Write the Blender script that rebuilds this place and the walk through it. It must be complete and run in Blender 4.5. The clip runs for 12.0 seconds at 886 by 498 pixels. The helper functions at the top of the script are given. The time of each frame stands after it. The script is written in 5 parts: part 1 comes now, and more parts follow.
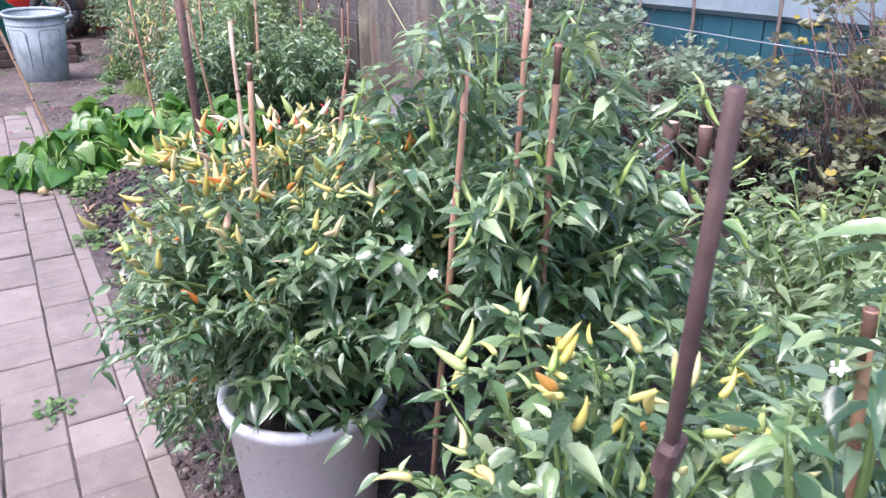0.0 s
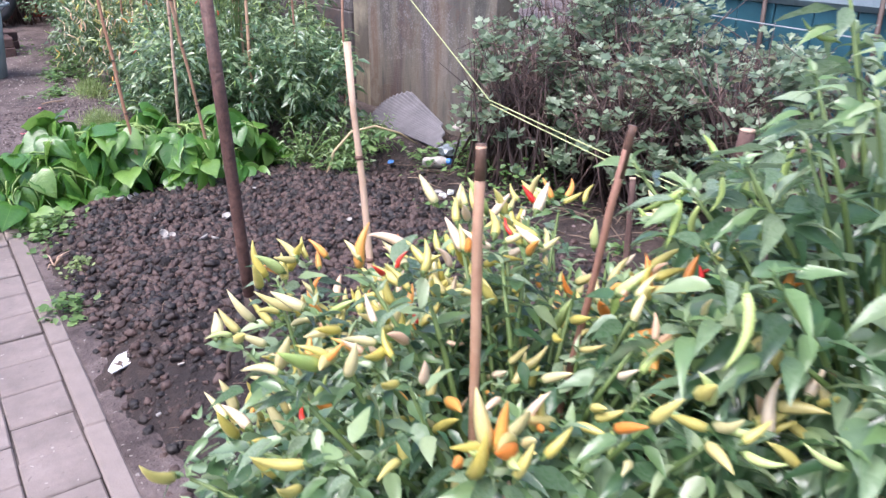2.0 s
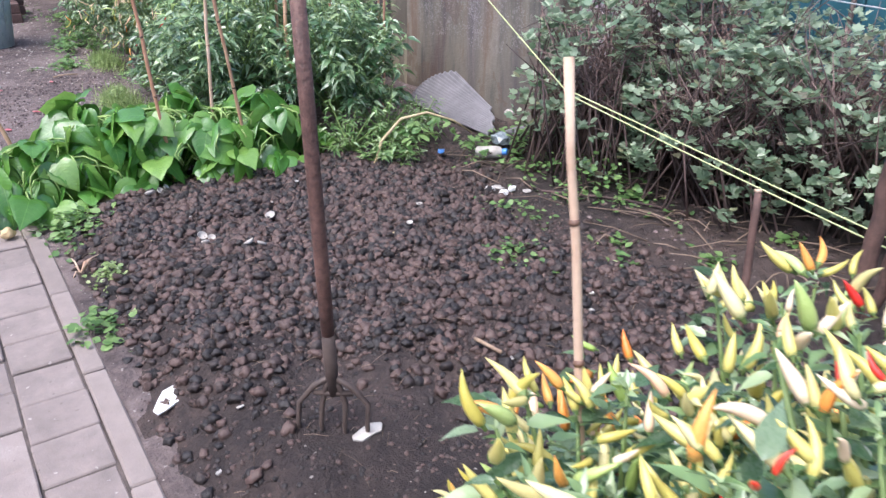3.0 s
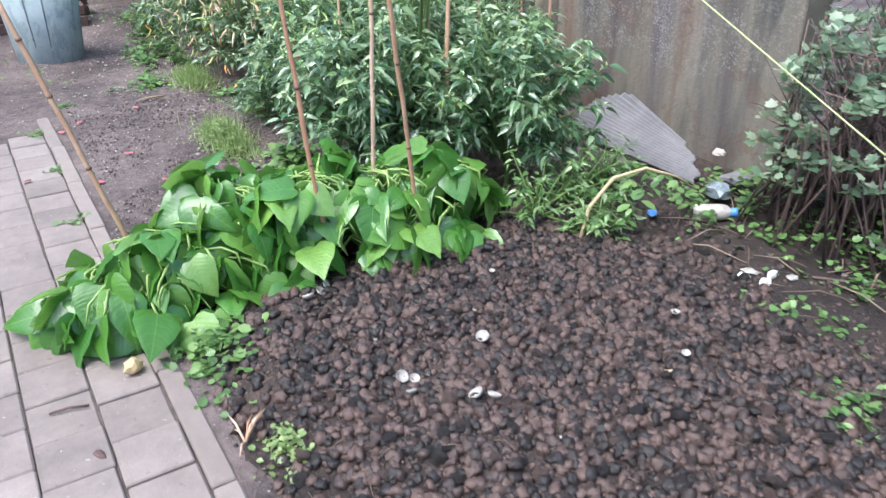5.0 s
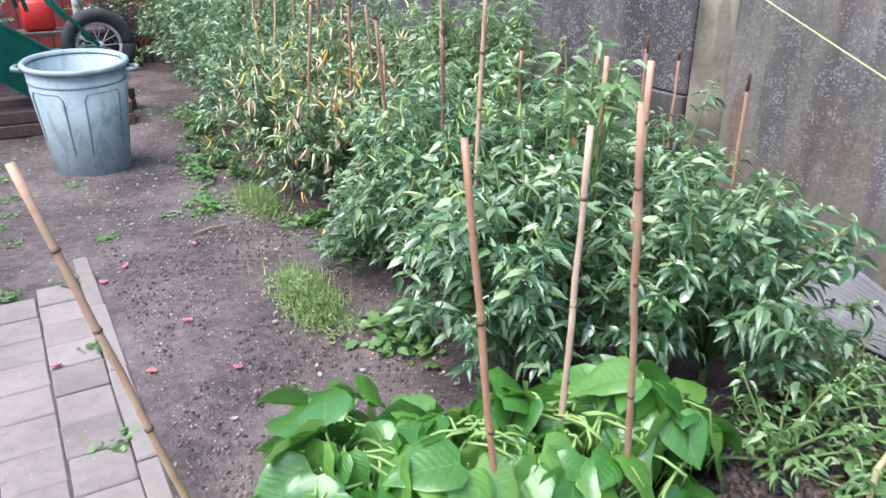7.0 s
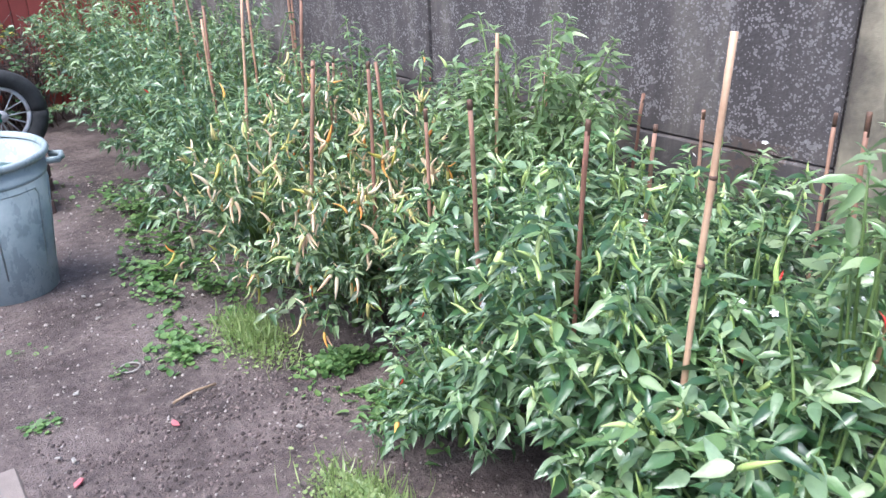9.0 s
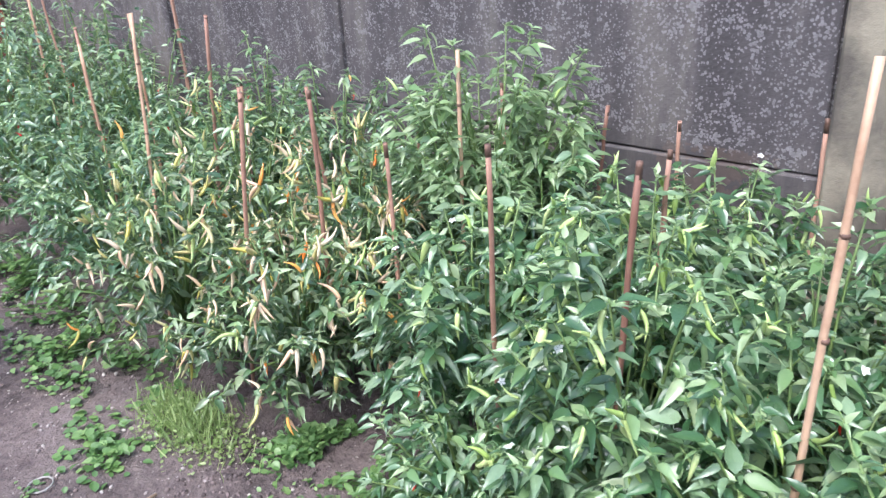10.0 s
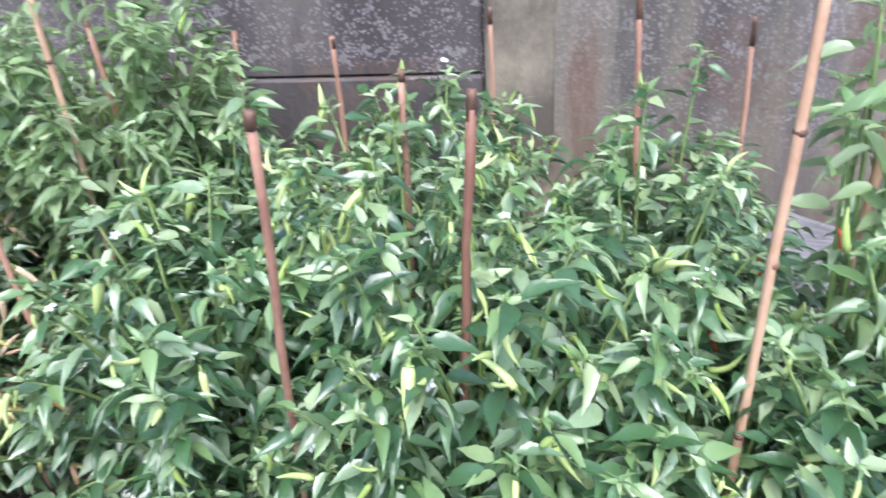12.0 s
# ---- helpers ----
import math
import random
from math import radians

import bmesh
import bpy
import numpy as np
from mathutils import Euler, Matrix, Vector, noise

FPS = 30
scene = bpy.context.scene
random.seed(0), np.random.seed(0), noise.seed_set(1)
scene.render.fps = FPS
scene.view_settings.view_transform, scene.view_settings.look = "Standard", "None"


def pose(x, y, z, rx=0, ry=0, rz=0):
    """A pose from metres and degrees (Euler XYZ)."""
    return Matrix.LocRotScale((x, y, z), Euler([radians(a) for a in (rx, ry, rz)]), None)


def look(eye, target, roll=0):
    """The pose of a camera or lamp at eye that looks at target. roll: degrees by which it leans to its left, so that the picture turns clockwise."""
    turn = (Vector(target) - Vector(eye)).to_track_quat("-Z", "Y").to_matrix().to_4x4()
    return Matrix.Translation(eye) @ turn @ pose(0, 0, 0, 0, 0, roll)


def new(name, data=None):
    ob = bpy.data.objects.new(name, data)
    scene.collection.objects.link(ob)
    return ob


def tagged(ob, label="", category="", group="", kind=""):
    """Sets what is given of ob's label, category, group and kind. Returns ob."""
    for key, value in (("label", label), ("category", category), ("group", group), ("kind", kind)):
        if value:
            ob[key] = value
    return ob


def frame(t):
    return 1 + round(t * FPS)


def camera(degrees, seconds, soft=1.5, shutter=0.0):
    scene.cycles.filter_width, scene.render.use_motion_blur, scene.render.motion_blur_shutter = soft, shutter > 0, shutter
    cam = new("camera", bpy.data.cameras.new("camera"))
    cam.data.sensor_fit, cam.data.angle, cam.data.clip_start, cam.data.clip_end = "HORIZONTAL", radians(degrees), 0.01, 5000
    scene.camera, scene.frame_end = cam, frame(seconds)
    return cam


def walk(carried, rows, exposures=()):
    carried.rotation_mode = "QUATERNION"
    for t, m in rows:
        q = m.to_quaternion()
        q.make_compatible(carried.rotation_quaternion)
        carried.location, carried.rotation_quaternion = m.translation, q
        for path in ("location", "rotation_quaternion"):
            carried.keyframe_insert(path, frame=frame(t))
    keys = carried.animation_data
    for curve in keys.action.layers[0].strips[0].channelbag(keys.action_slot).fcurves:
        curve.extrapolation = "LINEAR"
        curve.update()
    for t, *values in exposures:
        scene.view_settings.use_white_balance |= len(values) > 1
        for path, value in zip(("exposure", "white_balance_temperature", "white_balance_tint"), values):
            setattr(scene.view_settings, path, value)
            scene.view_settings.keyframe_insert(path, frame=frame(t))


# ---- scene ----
cam = camera(61.1, 12.0, 1.4, 0.2)
METRES, EYE, TILT, LEAN, TURN = 5.8, 1.25, -22.6, 0.0, -30.4
ROWS = [
    (0.0, 0.0, 0.0, 0.0, 0.0, 0.0, -0.0),
    (0.5, -0.0146, 0.0254, 0.0083, -0.61, -0.2, 0.55),
    (1.0, -0.0421, 0.0554, 0.0216, -3.61, -0.36, 1.58),
    (1.5, -0.0631, 0.0841, 0.0301, -3.79, -0.85, 1.76),
    (2.0, -0.0796, 0.1254, 0.0477, -4.04, -1.38, 1.31),
    (2.5, -0.0999, 0.157, 0.0588, -4.06, -2.53, 0.75),
    (4.5, -0.1933, 0.2899, 0.1153, -2.49, -6.0, 0.95),
    (5.0, -0.2233, 0.3302, 0.1391, -1.54, -5.86, 0.94),
    (5.5, -0.2433, 0.3693, 0.1572, -0.94, -5.31, 0.26),
    (6.0, -0.2561, 0.4046, 0.1748, 0.36, -3.63, -0.64),
    (6.5, -0.2749, 0.44, 0.1926, 0.56, -2.28, -0.42),
    (7.0, -0.2961, 0.4743, 0.2097, 0.23, -1.09, 0.0),
    (7.5, -0.3159, 0.5227, 0.2291, 0.07, -0.1, 0.06),
    (9.5, -0.3997, 0.6702, 0.3029, -10.04, -0.68, 6.63),
    (10.0, -0.4151, 0.7027, 0.3174, -14.89, -1.43, 9.23),
    (10.5, -0.4335, 0.733, 0.3296, -18.57, -2.68, 11.54),
    (11.0, -0.4367, 0.7713, 0.342, -23.18, -3.69, 12.85),
    (11.5, -0.4272, 0.7968, 0.3464, -34.81, -8.1, 17.93),
    (12.0, -0.4211, 0.8071, 0.3426, -51.36, -16.75, 21.13),
]
walk(cam, [(t, pose(-0.2, 0, EYE, TILT, LEAN, TURN) @ pose(METRES * x, METRES * y, METRES * z, 90 + pitch, roll, yaw)) for t, x, y, z, yaw, pitch, roll in ROWS], exposures=[(0.0, 1.34, 5950, 21), (2.5, 1.24, 5950, 17), (4.5, 1.38, 5850, 5), (7.5, 1.34, 5800, 7), (12.0, 1.44, 5750, 12)])

# ---- world and sun: soft overcast light ----
SUN_EL, SUN_AZ = 64.0, 262.0
world = bpy.data.worlds.new("world")
scene.world = world
world.use_nodes = True
wn = world.node_tree.nodes
sky = wn.new("ShaderNodeTexSky")
sky.sky_type, sky.sun_disc = "NISHITA", False
sky.sun_elevation, sky.sun_rotation = radians(SUN_EL), radians(SUN_AZ)
sky.air_density, sky.dust_density, sky.ozone_density = 1.0, 4.0, 1.0
wn["Background"].inputs["Strength"].default_value = 0.15
world.node_tree.links.new(sky.outputs[0], wn["Background"].inputs["Color"])
sun = new("sun", bpy.data.lights.new("sun", "SUN"))
sun.data.energy, sun.data.angle, sun.data.color = 1.5, radians(45), (1.0, 0.97, 0.93)
sun.matrix_world = look((0, 0, 0), (-math.sin(radians(SUN_AZ)) * math.cos(radians(SUN_EL)), -math.cos(radians(SUN_AZ)) * math.cos(radians(SUN_EL)), -math.sin(radians(SUN_EL))))


# ---- materials ----
class Nodes:
    """A short way to write a node material."""

    def __init__(self, name):
        self.mat = bpy.data.materials.new(name)
        self.mat.use_nodes = True
        self.tree = self.mat.node_tree
        self.bsdf = self.tree.nodes["Principled BSDF"]

    def add(self, kind, **values):
        n = self.tree.nodes.new(kind)
        for key, value in values.items():
            n.inputs[key].default_value = value
        return n

    def link(self, a, b):
        self.tree.links.new(a, b)

    def coords(self):
        return self.add("ShaderNodeTexCoord").outputs["Object"]

    def noise(self, scale, detail=5.0, rough=0.6, vec=None, distort=0.0):
        n = self.add("ShaderNodeTexNoise", Scale=scale, Detail=detail, Roughness=rough, Distortion=distort)
        self.link(vec or self.place, n.inputs["Vector"])
        return n.outputs["Fac"]

    def ramp(self, fac, *stops):
        r = self.tree.nodes.new("ShaderNodeValToRGB")
        e = r.color_ramp.elements
        while len(e) < len(stops):
            e.new(0.5)
        for el, (pos, col) in zip(e, stops):
            el.position = pos
            el.color = (*col, 1) if len(col) == 3 else col
        self.link(fac, r.inputs[0])
        return r.outputs[0]

    def mix(self, fac, a, b, blend="MIX"):
        m = self.tree.nodes.new("ShaderNodeMix")
        m.data_type, m.blend_type = "RGBA", blend
        for sock, v in ((m.inputs[0], fac), (m.inputs[6], a), (m.inputs[7], b)):
            if isinstance(v, (int, float)):
                sock.default_value = v
            elif isinstance(v, tuple):
                sock.default_value = (*v, 1)
            else:
                self.link(v, sock)
        return m.outputs[2]

    def math(self, op, a, b=0.0):
        m = self.tree.nodes.new("ShaderNodeMath")
        m.operation = op
        for sock, v in zip(m.inputs, (a, b)):
            if isinstance(v, (int, float)):
                sock.default_value = v
            else:
                self.link(v, sock)
        return m.outputs[0]

    def bump(self, height, strength=0.4, distance=0.01):
        b = self.add("ShaderNodeBump", Strength=strength, Distance=distance)
        self.link(height, b.inputs["Height"])
        self.link(b.outputs[0], self.bsdf.inputs["Normal"])
        return b

    def random(self):
        """One number for each piece, whether it is an object or an island of a joined mesh."""
        a = self.tree.nodes.new("ShaderNodeObjectInfo").outputs["Random"]
        b = self.tree.nodes.new("ShaderNodeNewGeometry").outputs["Random Per Island"]
        return self.math("FRACT", self.math("ADD", self.math("MULTIPLY", a, 7.31), b))


def leaf_mat(name, dark, mid, light, rough=0.38, thin=0.25, vein=60.0, wet=0.9, ribs=False):
    k = Nodes(name)
    k.place = k.coords()
    r = k.random()
    base = k.ramp(r, (0.0, dark), (0.5, mid), (0.92, light))
    n = k.noise(vein, 3.0)
    big = k.noise(9.0, 2.0)
    col = k.mix(k.math("MULTIPLY", n, 0.5), base, tuple(c * 0.55 for c in mid))
    col = k.mix(k.math("MULTIPLY", k.math("GREATER_THAN", k.noise(150.0, 2.0), 0.72), 0.5), col, (0.30, 0.26, 0.10))
    if ribs:
        # side veins run slanting from the midrib
        sep = k.tree.nodes.new("ShaderNodeSeparateXYZ")
        k.link(k.place, sep.inputs[0])
        run = k.math("SUBTRACT", sep.outputs["Y"], k.math("MULTIPLY", k.math("ABSOLUTE", sep.outputs["X"]), 0.75))
        wave = k.math("SINE", k.math("MULTIPLY", k.math("ADD", run, k.math("MULTIPLY", n, 0.05)), 30.0))
        side = k.math("MULTIPLY", k.math("GREATER_THAN", wave, 0.93), 0.14)
        mid_rib = k.math("MULTIPLY", k.math("LESS_THAN", k.math("ABSOLUTE", sep.outputs["X"]), 0.010), 0.45)
        veins = k.math("MAXIMUM", side, mid_rib)
        col = k.mix(veins, col, light)
        col = k.mix(k.math("MULTIPLY", k.noise(3.0, 3.0), 0.5), col, dark)
        n = k.math("ADD", k.math("MULTIPLY", n, 0.5), k.math("MULTIPLY", k.math("ABSOLUTE", wave), 0.10))
    k.link(col, k.bsdf.inputs["Base Color"])
    k.bsdf.inputs["Specular IOR Level"].default_value = 0.55
    k.link(k.math("MULTIPLY", k.math("ADD", k.math("GREATER_THAN", k.math("FRACT", k.math("MULTIPLY", r, 17.0)), 0.45), 0.25), wet), k.bsdf.inputs["Coat Weight"])
    k.bsdf.inputs["Coat Roughness"].default_value = 0.16
    k.link(k.math("ADD", k.math("MULTIPLY", big, 0.25), rough - 0.12), k.bsdf.inputs["Roughness"])
    k.bump(n, 0.5, 0.012 if ribs else 0.006)
    t = k.tree.nodes.new("ShaderNodeBsdfTranslucent")
    k.link(k.mix(0.5, col, light), t.inputs["Color"])
    m = k.tree.nodes.new("ShaderNodeMixShader")
    m.inputs[0].default_value = thin
    k.link(k.bsdf.outputs[0], m.inputs[1])
    k.link(t.outputs[0], m.inputs[2])
    k.link(m.outputs[0], k.tree.nodes["Material Output"].inputs["Surface"])
    return k.mat


def plain_mat(name, a, b, scale=12.0, rough=0.6, metal=0.0, bump=0.2, fine=90.0, spread=0.0, spec=0.5):
    """Two tones in broad patches with fine grain; spread shifts the tone from piece to piece."""
    k = Nodes(name)
    k.place = k.coords()
    n, f = k.noise(scale, 6.0, 0.65), k.noise(fine, 4.0)
    fac = k.math("ADD", k.math("MULTIPLY", n, 0.75), k.math("MULTIPLY", f, 0.25))
    if spread:
        fac = k.math("ADD", fac, k.math("MULTIPLY", k.math("SUBTRACT", k.random(), 0.5), spread))
    k.link(k.ramp(fac, (0.3, a), (0.7, b)), k.bsdf.inputs["Base Color"])
    k.bsdf.inputs["Metallic"].default_value = metal
    k.bsdf.inputs["Specular IOR Level"].default_value = spec
    k.link(k.math("ADD", k.math("MULTIPLY", f, 0.25), rough - 0.12), k.bsdf.inputs["Roughness"])
    k.bump(k.math("ADD", n, k.math("MULTIPLY", f, 0.5)), bump, 0.006)
    return k.mat


def soil_mat(name, dark, mid, light, specks=0.73):
    k = Nodes(name)
    k.place = k.coords()
    broad, clod, grain = k.noise(1.6, 5.0, 0.6), k.noise(22.0, 6.0, 0.7), k.noise(130.0, 4.0)
    fac = k.math("ADD", k.math("MULTIPLY", broad, 0.6), k.math("MULTIPLY", clod, 0.4))
    col = k.ramp(fac, (0.40, dark), (0.5, mid), (0.62, light))
    col = k.mix(k.math("MULTIPLY", grain, 0.45), col, dark)
    chips = k.math("GREATER_THAN", k.noise(75.0, 1.0, 0.3), specks)
    col = k.mix(k.math("MULTIPLY", chips, 0.7), col, (0.42, 0.38, 0.34))
    k.link(col, k.bsdf.inputs["Base Color"])
    k.link(k.math("ADD", k.math("MULTIPLY", broad, -0.35), 0.95), k.bsdf.inputs["Roughness"])
    k.bump(k.math("ADD", clod, k.math("MULTIPLY", grain, 0.3)), 1.0, 0.03)
    return k.mat


M = {}
# leaf tones vary; the palest one also paints in the sky's white sheen
M["chilli_leaf"] = leaf_mat("chilli_leaf", (0.024, 0.070, 0.026), (0.085, 0.185, 0.072), (0.34, 0.46, 0.27), 0.28, 0.28)
M["yellowing_leaf"] = leaf_mat("yellowing_leaf", (0.034, 0.086, 0.034), (0.100, 0.190, 0.078), (0.36, 0.43, 0.24), 0.34)
# young leaf green, paled further to carry the light on the plants' tops
M["lit_tip_leaf"] = leaf_mat("lit_tip_leaf", (0.13, 0.25, 0.085), (0.26, 0.40, 0.165), (0.50, 0.61, 0.35), 0.30, 0.32)
M["bean_leaf"] = leaf_mat("bean_leaf", (0.045, 0.170, 0.026), (0.120, 0.32, 0.046), (0.32, 0.53, 0.12), 0.36, 0.36, 9.0, 0.8, True)
M["weed_leaf"] = leaf_mat("weed_leaf", (0.07, 0.15, 0.045), (0.13, 0.25, 0.07), (0.25, 0.38, 0.13), 0.5, 0.3, 60.0, 0.25)
M["grass"] = leaf_mat("grass", (0.16, 0.25, 0.07), (0.26, 0.37, 0.12), (0.44, 0.52, 0.22), 0.5, 0.35)
M["currant_leaf"] = leaf_mat("currant_leaf", (0.10, 0.18, 0.10), (0.22, 0.32, 0.20), (0.46, 0.54, 0.38), 0.45, 0.38, 60.0, 0.35)
M["autumn_leaf"] = leaf_mat("autumn_leaf", (0.12, 0.07, 0.06), (0.18, 0.21, 0.12), (0.44, 0.44, 0.26), 0.45, 0.35, 60.0, 0.4)
M["yellow_leaf"] = leaf_mat("yellow_leaf", (0.34, 0.30, 0.05), (0.50, 0.42, 0.07), (0.60, 0.52, 0.12), 0.45, 0.35, 60.0, 0.3)
M["pale_leaf"] = leaf_mat("pale_leaf", (0.13, 0.22, 0.085), (0.22, 0.33, 0.14), (0.38, 0.48, 0.26), 0.45, 0.35)
M["green_stem"] = plain_mat("green_stem", (0.09, 0.16, 0.04), (0.20, 0.27, 0.09), 20, 0.5)
M["vine"] = plain_mat("vine", (0.17, 0.30, 0.07), (0.33, 0.43, 0.14), 20, 0.5)
M["twig"] = plain_mat("twig", (0.055, 0.036, 0.034), (0.19, 0.125, 0.11), 18, 0.75, spread=0.5)
M["straw"] = plain_mat("straw", (0.16, 0.10, 0.07), (0.34, 0.24, 0.16), 18, 0.75, spread=0.5)
M["bamboo"] = plain_mat("bamboo", (0.38, 0.20, 0.12), (0.58, 0.38, 0.25), 14, 0.45, bump=0.15, spread=0.4)
M["stake_wood"] = plain_mat("stake_wood", (0.24, 0.115, 0.08), (0.46, 0.26, 0.18), 14, 0.6, spread=0.4)
M["split_wood"] = plain_mat("split_wood", (0.42, 0.27, 0.18), (0.62, 0.46, 0.34), 16, 0.65)
M["node"] = plain_mat("node", (0.07, 0.04, 0.03), (0.22, 0.12, 0.08), 30, 0.6)
M["post_wood"] = plain_mat("post_wood", (0.045, 0.026, 0.023), (0.17, 0.095, 0.075), 22, 0.75, bump=0.5)
M["dark_post"] = plain_mat("dark_post", (0.05, 0.03, 0.027), (0.15, 0.09, 0.08), 22, 0.7)
M["fork_shaft"] = plain_mat("fork_shaft", (0.055, 0.028, 0.023), (0.19, 0.10, 0.078), 45, 0.55, bump=0.6)
M["steel"] = plain_mat("steel", (0.055, 0.040, 0.036), (0.13, 0.095, 0.08), 26, 0.6, 0.2)
M["grip"] = plain_mat("grip", (0.12, 0.10, 0.10), (0.36, 0.33, 0.32), 20, 0.5)
for cname, a, b in (("cream", (0.53, 0.46, 0.17), (0.69, 0.62, 0.32)), ("lemon", (0.48, 0.41, 0.08), (0.63, 0.56, 0.18)), ("orange", (0.70, 0.20, 0.03), (0.80, 0.40, 0.10)),
                    ("red", (0.55, 0.02, 0.015), (0.72, 0.06, 0.03)), ("lime", (0.32, 0.45, 0.11), (0.54, 0.63, 0.26)), ("salmon", (0.66, 0.42, 0.26), (0.84, 0.68, 0.48))):
    M[cname] = plain_mat("chilli_" + cname, a, b, 30, 0.3, bump=0.05, spread=0.5)
M["petal"] = plain_mat("petal", (0.70, 0.70, 0.66), (0.82, 0.82, 0.78), 20, 0.5)
M["soil"] = soil_mat("soil", (0.058, 0.042, 0.040), (0.155, 0.117, 0.109), (0.275, 0.217, 0.203))
# darker than the clods, so that the gaps between them look deep
M["compost"] = soil_mat("compost", (0.018, 0.012, 0.011), (0.044, 0.030, 0.026), (0.100, 0.068, 0.056), 0.78)
M["root"] = plain_mat("root", (0.10, 0.07, 0.05), (0.26, 0.19, 0.14), 18, 0.8, spread=0.6)
M["clod"] = plain_mat("clod", (0.013, 0.009, 0.0085), (0.086, 0.052, 0.043), 5, 0.60, bump=1.0, spread=0.85, fine=150, spec=0.6)
M["crumb"] = plain_mat("crumb", (0.062, 0.046, 0.044), (0.21, 0.160, 0.152), 9, 0.85, bump=0.5, spread=0.8)
M["pebble"] = plain_mat("pebble", (0.16, 0.12, 0.11), (0.42, 0.37, 0.34), 20, 0.8, spread=0.9)
def paver_mat(name):
    k = Nodes(name)
    k.place = k.coords()
    info = k.tree.nodes.new("ShaderNodeObjectInfo")
    shifted = k.tree.nodes.new("ShaderNodeVectorMath")
    k.link(k.place, shifted.inputs[0])
    k.link(info.outputs["Location"], shifted.inputs[1])
    k.place = shifted.outputs[0]
    broad, mid, fine = k.noise(3.5, 5.0, 0.6), k.noise(19.0, 6.0, 0.7), k.noise(240.0, 3.0)
    fac = k.math("ADD", k.math("ADD", k.math("MULTIPLY", broad, 0.45), k.math("MULTIPLY", mid, 0.4)), k.math("MULTIPLY", k.random(), 0.15))
    col = k.ramp(fac, (0.36, (0.160, 0.130, 0.118)), (0.52, (0.245, 0.200, 0.182)), (0.66, (0.315, 0.262, 0.240)))
    col = k.mix(k.math("MULTIPLY", fine, 0.35), col, (0.16, 0.135, 0.125))
    col = k.mix(k.math("MULTIPLY", k.math("GREATER_THAN", k.noise(42.0, 3.0, 0.6), 0.68), 0.55), col, (0.11, 0.09, 0.08))
    col = k.mix(k.math("MULTIPLY", k.math("GREATER_THAN", k.noise(60.0, 2.0, 0.5), 0.73), 0.5), col, (0.46, 0.42, 0.39))
    k.link(col, k.bsdf.inputs["Base Color"])
    k.link(k.math("ADD", k.math("MULTIPLY", mid, 0.3), 0.6), k.bsdf.inputs["Roughness"])
    k.bump(k.math("ADD", mid, k.math("MULTIPLY", fine, 0.4)), 0.6, 0.006)
    return k.mat


M["paver"] = paver_mat("paver")
M["kerb"] = plain_mat("kerb", (0.19, 0.155, 0.140), (0.285, 0.237, 0.215), 7, 0.8, bump=0.5, fine=240, spread=0.3)
M["joint_sand"] = plain_mat("joint_sand", (0.035, 0.028, 0.026), (0.12, 0.096, 0.085), 30, 0.95, bump=0.6)
M["white_plastic"] = plain_mat("white_plastic", (0.82, 0.83, 0.85), (0.90, 0.91, 0.92), 5, 0.30, bump=0.05)
M["black_plastic"] = plain_mat("black_plastic", (0.02, 0.02, 0.02), (0.05, 0.05, 0.05), 9, 0.45, bump=0.05)
M["slate_sheet"] = plain_mat("slate_sheet", (0.115, 0.11, 0.12), (0.235, 0.225, 0.238), 8, 0.75, bump=0.4)
M["teal_paint"] = plain_mat("teal_paint", (0.016, 0.065, 0.095), (0.038, 0.125, 0.165), 3, 0.35, spread=0.25)
M["pale_rail"] = plain_mat("pale_rail", (0.17, 0.23, 0.27), (0.34, 0.41, 0.46), 5, 0.35, bump=0.1)
M["pale_stalk"] = plain_mat("pale_stalk", (0.36, 0.27, 0.14), (0.52, 0.43, 0.26), 20, 0.55)
M["green_paint"] = plain_mat("green_paint", (0.01, 0.15, 0.11), (0.03, 0.24, 0.18), 6, 0.35, bump=0.05)
M["rubber"] = plain_mat("rubber", (0.015, 0.015, 0.017), (0.05, 0.05, 0.05), 16, 0.75)
M["red_paint"] = plain_mat("red_paint", (0.22, 0.035, 0.03), (0.34, 0.07, 0.055), 4, 0.6, spread=0.3)
M["red_plastic"] = plain_mat("red_plastic", (0.55, 0.02, 0.02), (0.68, 0.05, 0.04), 8, 0.35)
M["petal_red"] = plain_mat("petal_red", (0.42, 0.08, 0.10), (0.56, 0.20, 0.21), 40, 0.5)
M["grey_paint"] = plain_mat("grey_paint", (0.42, 0.41, 0.42), (0.58, 0.57, 0.58), 8, 0.5)
M["clear_film"] = plain_mat("clear_film", (0.10, 0.13, 0.15), (0.28, 0.32, 0.34), 16, 0.25)
M["blue_plastic"] = plain_mat("blue_plastic", (0.06, 0.20, 0.55), (0.12, 0.32, 0.70), 16, 0.3)
M["rope"] = plain_mat("rope", (0.36, 0.42, 0.16), (0.58, 0.62, 0.34), 60, 0.6)
M["wire"] = plain_mat("wire", (0.35, 0.38, 0.40), (0.6, 0.63, 0.65), 60, 0.35, 0.6)
M["shell"] = plain_mat("shell", (0.26, 0.235, 0.21), (0.46, 0.435, 0.40), 30, 0.5, bump=0.1)
M["potato"] = plain_mat("potato", (0.40, 0.28, 0.14), (0.60, 0.46, 0.26), 30, 0.7)
M["house_wall"] = plain_mat("house_wall", (0.52, 0.48, 0.44), (0.62, 0.58, 0.54), 3, 0.9)


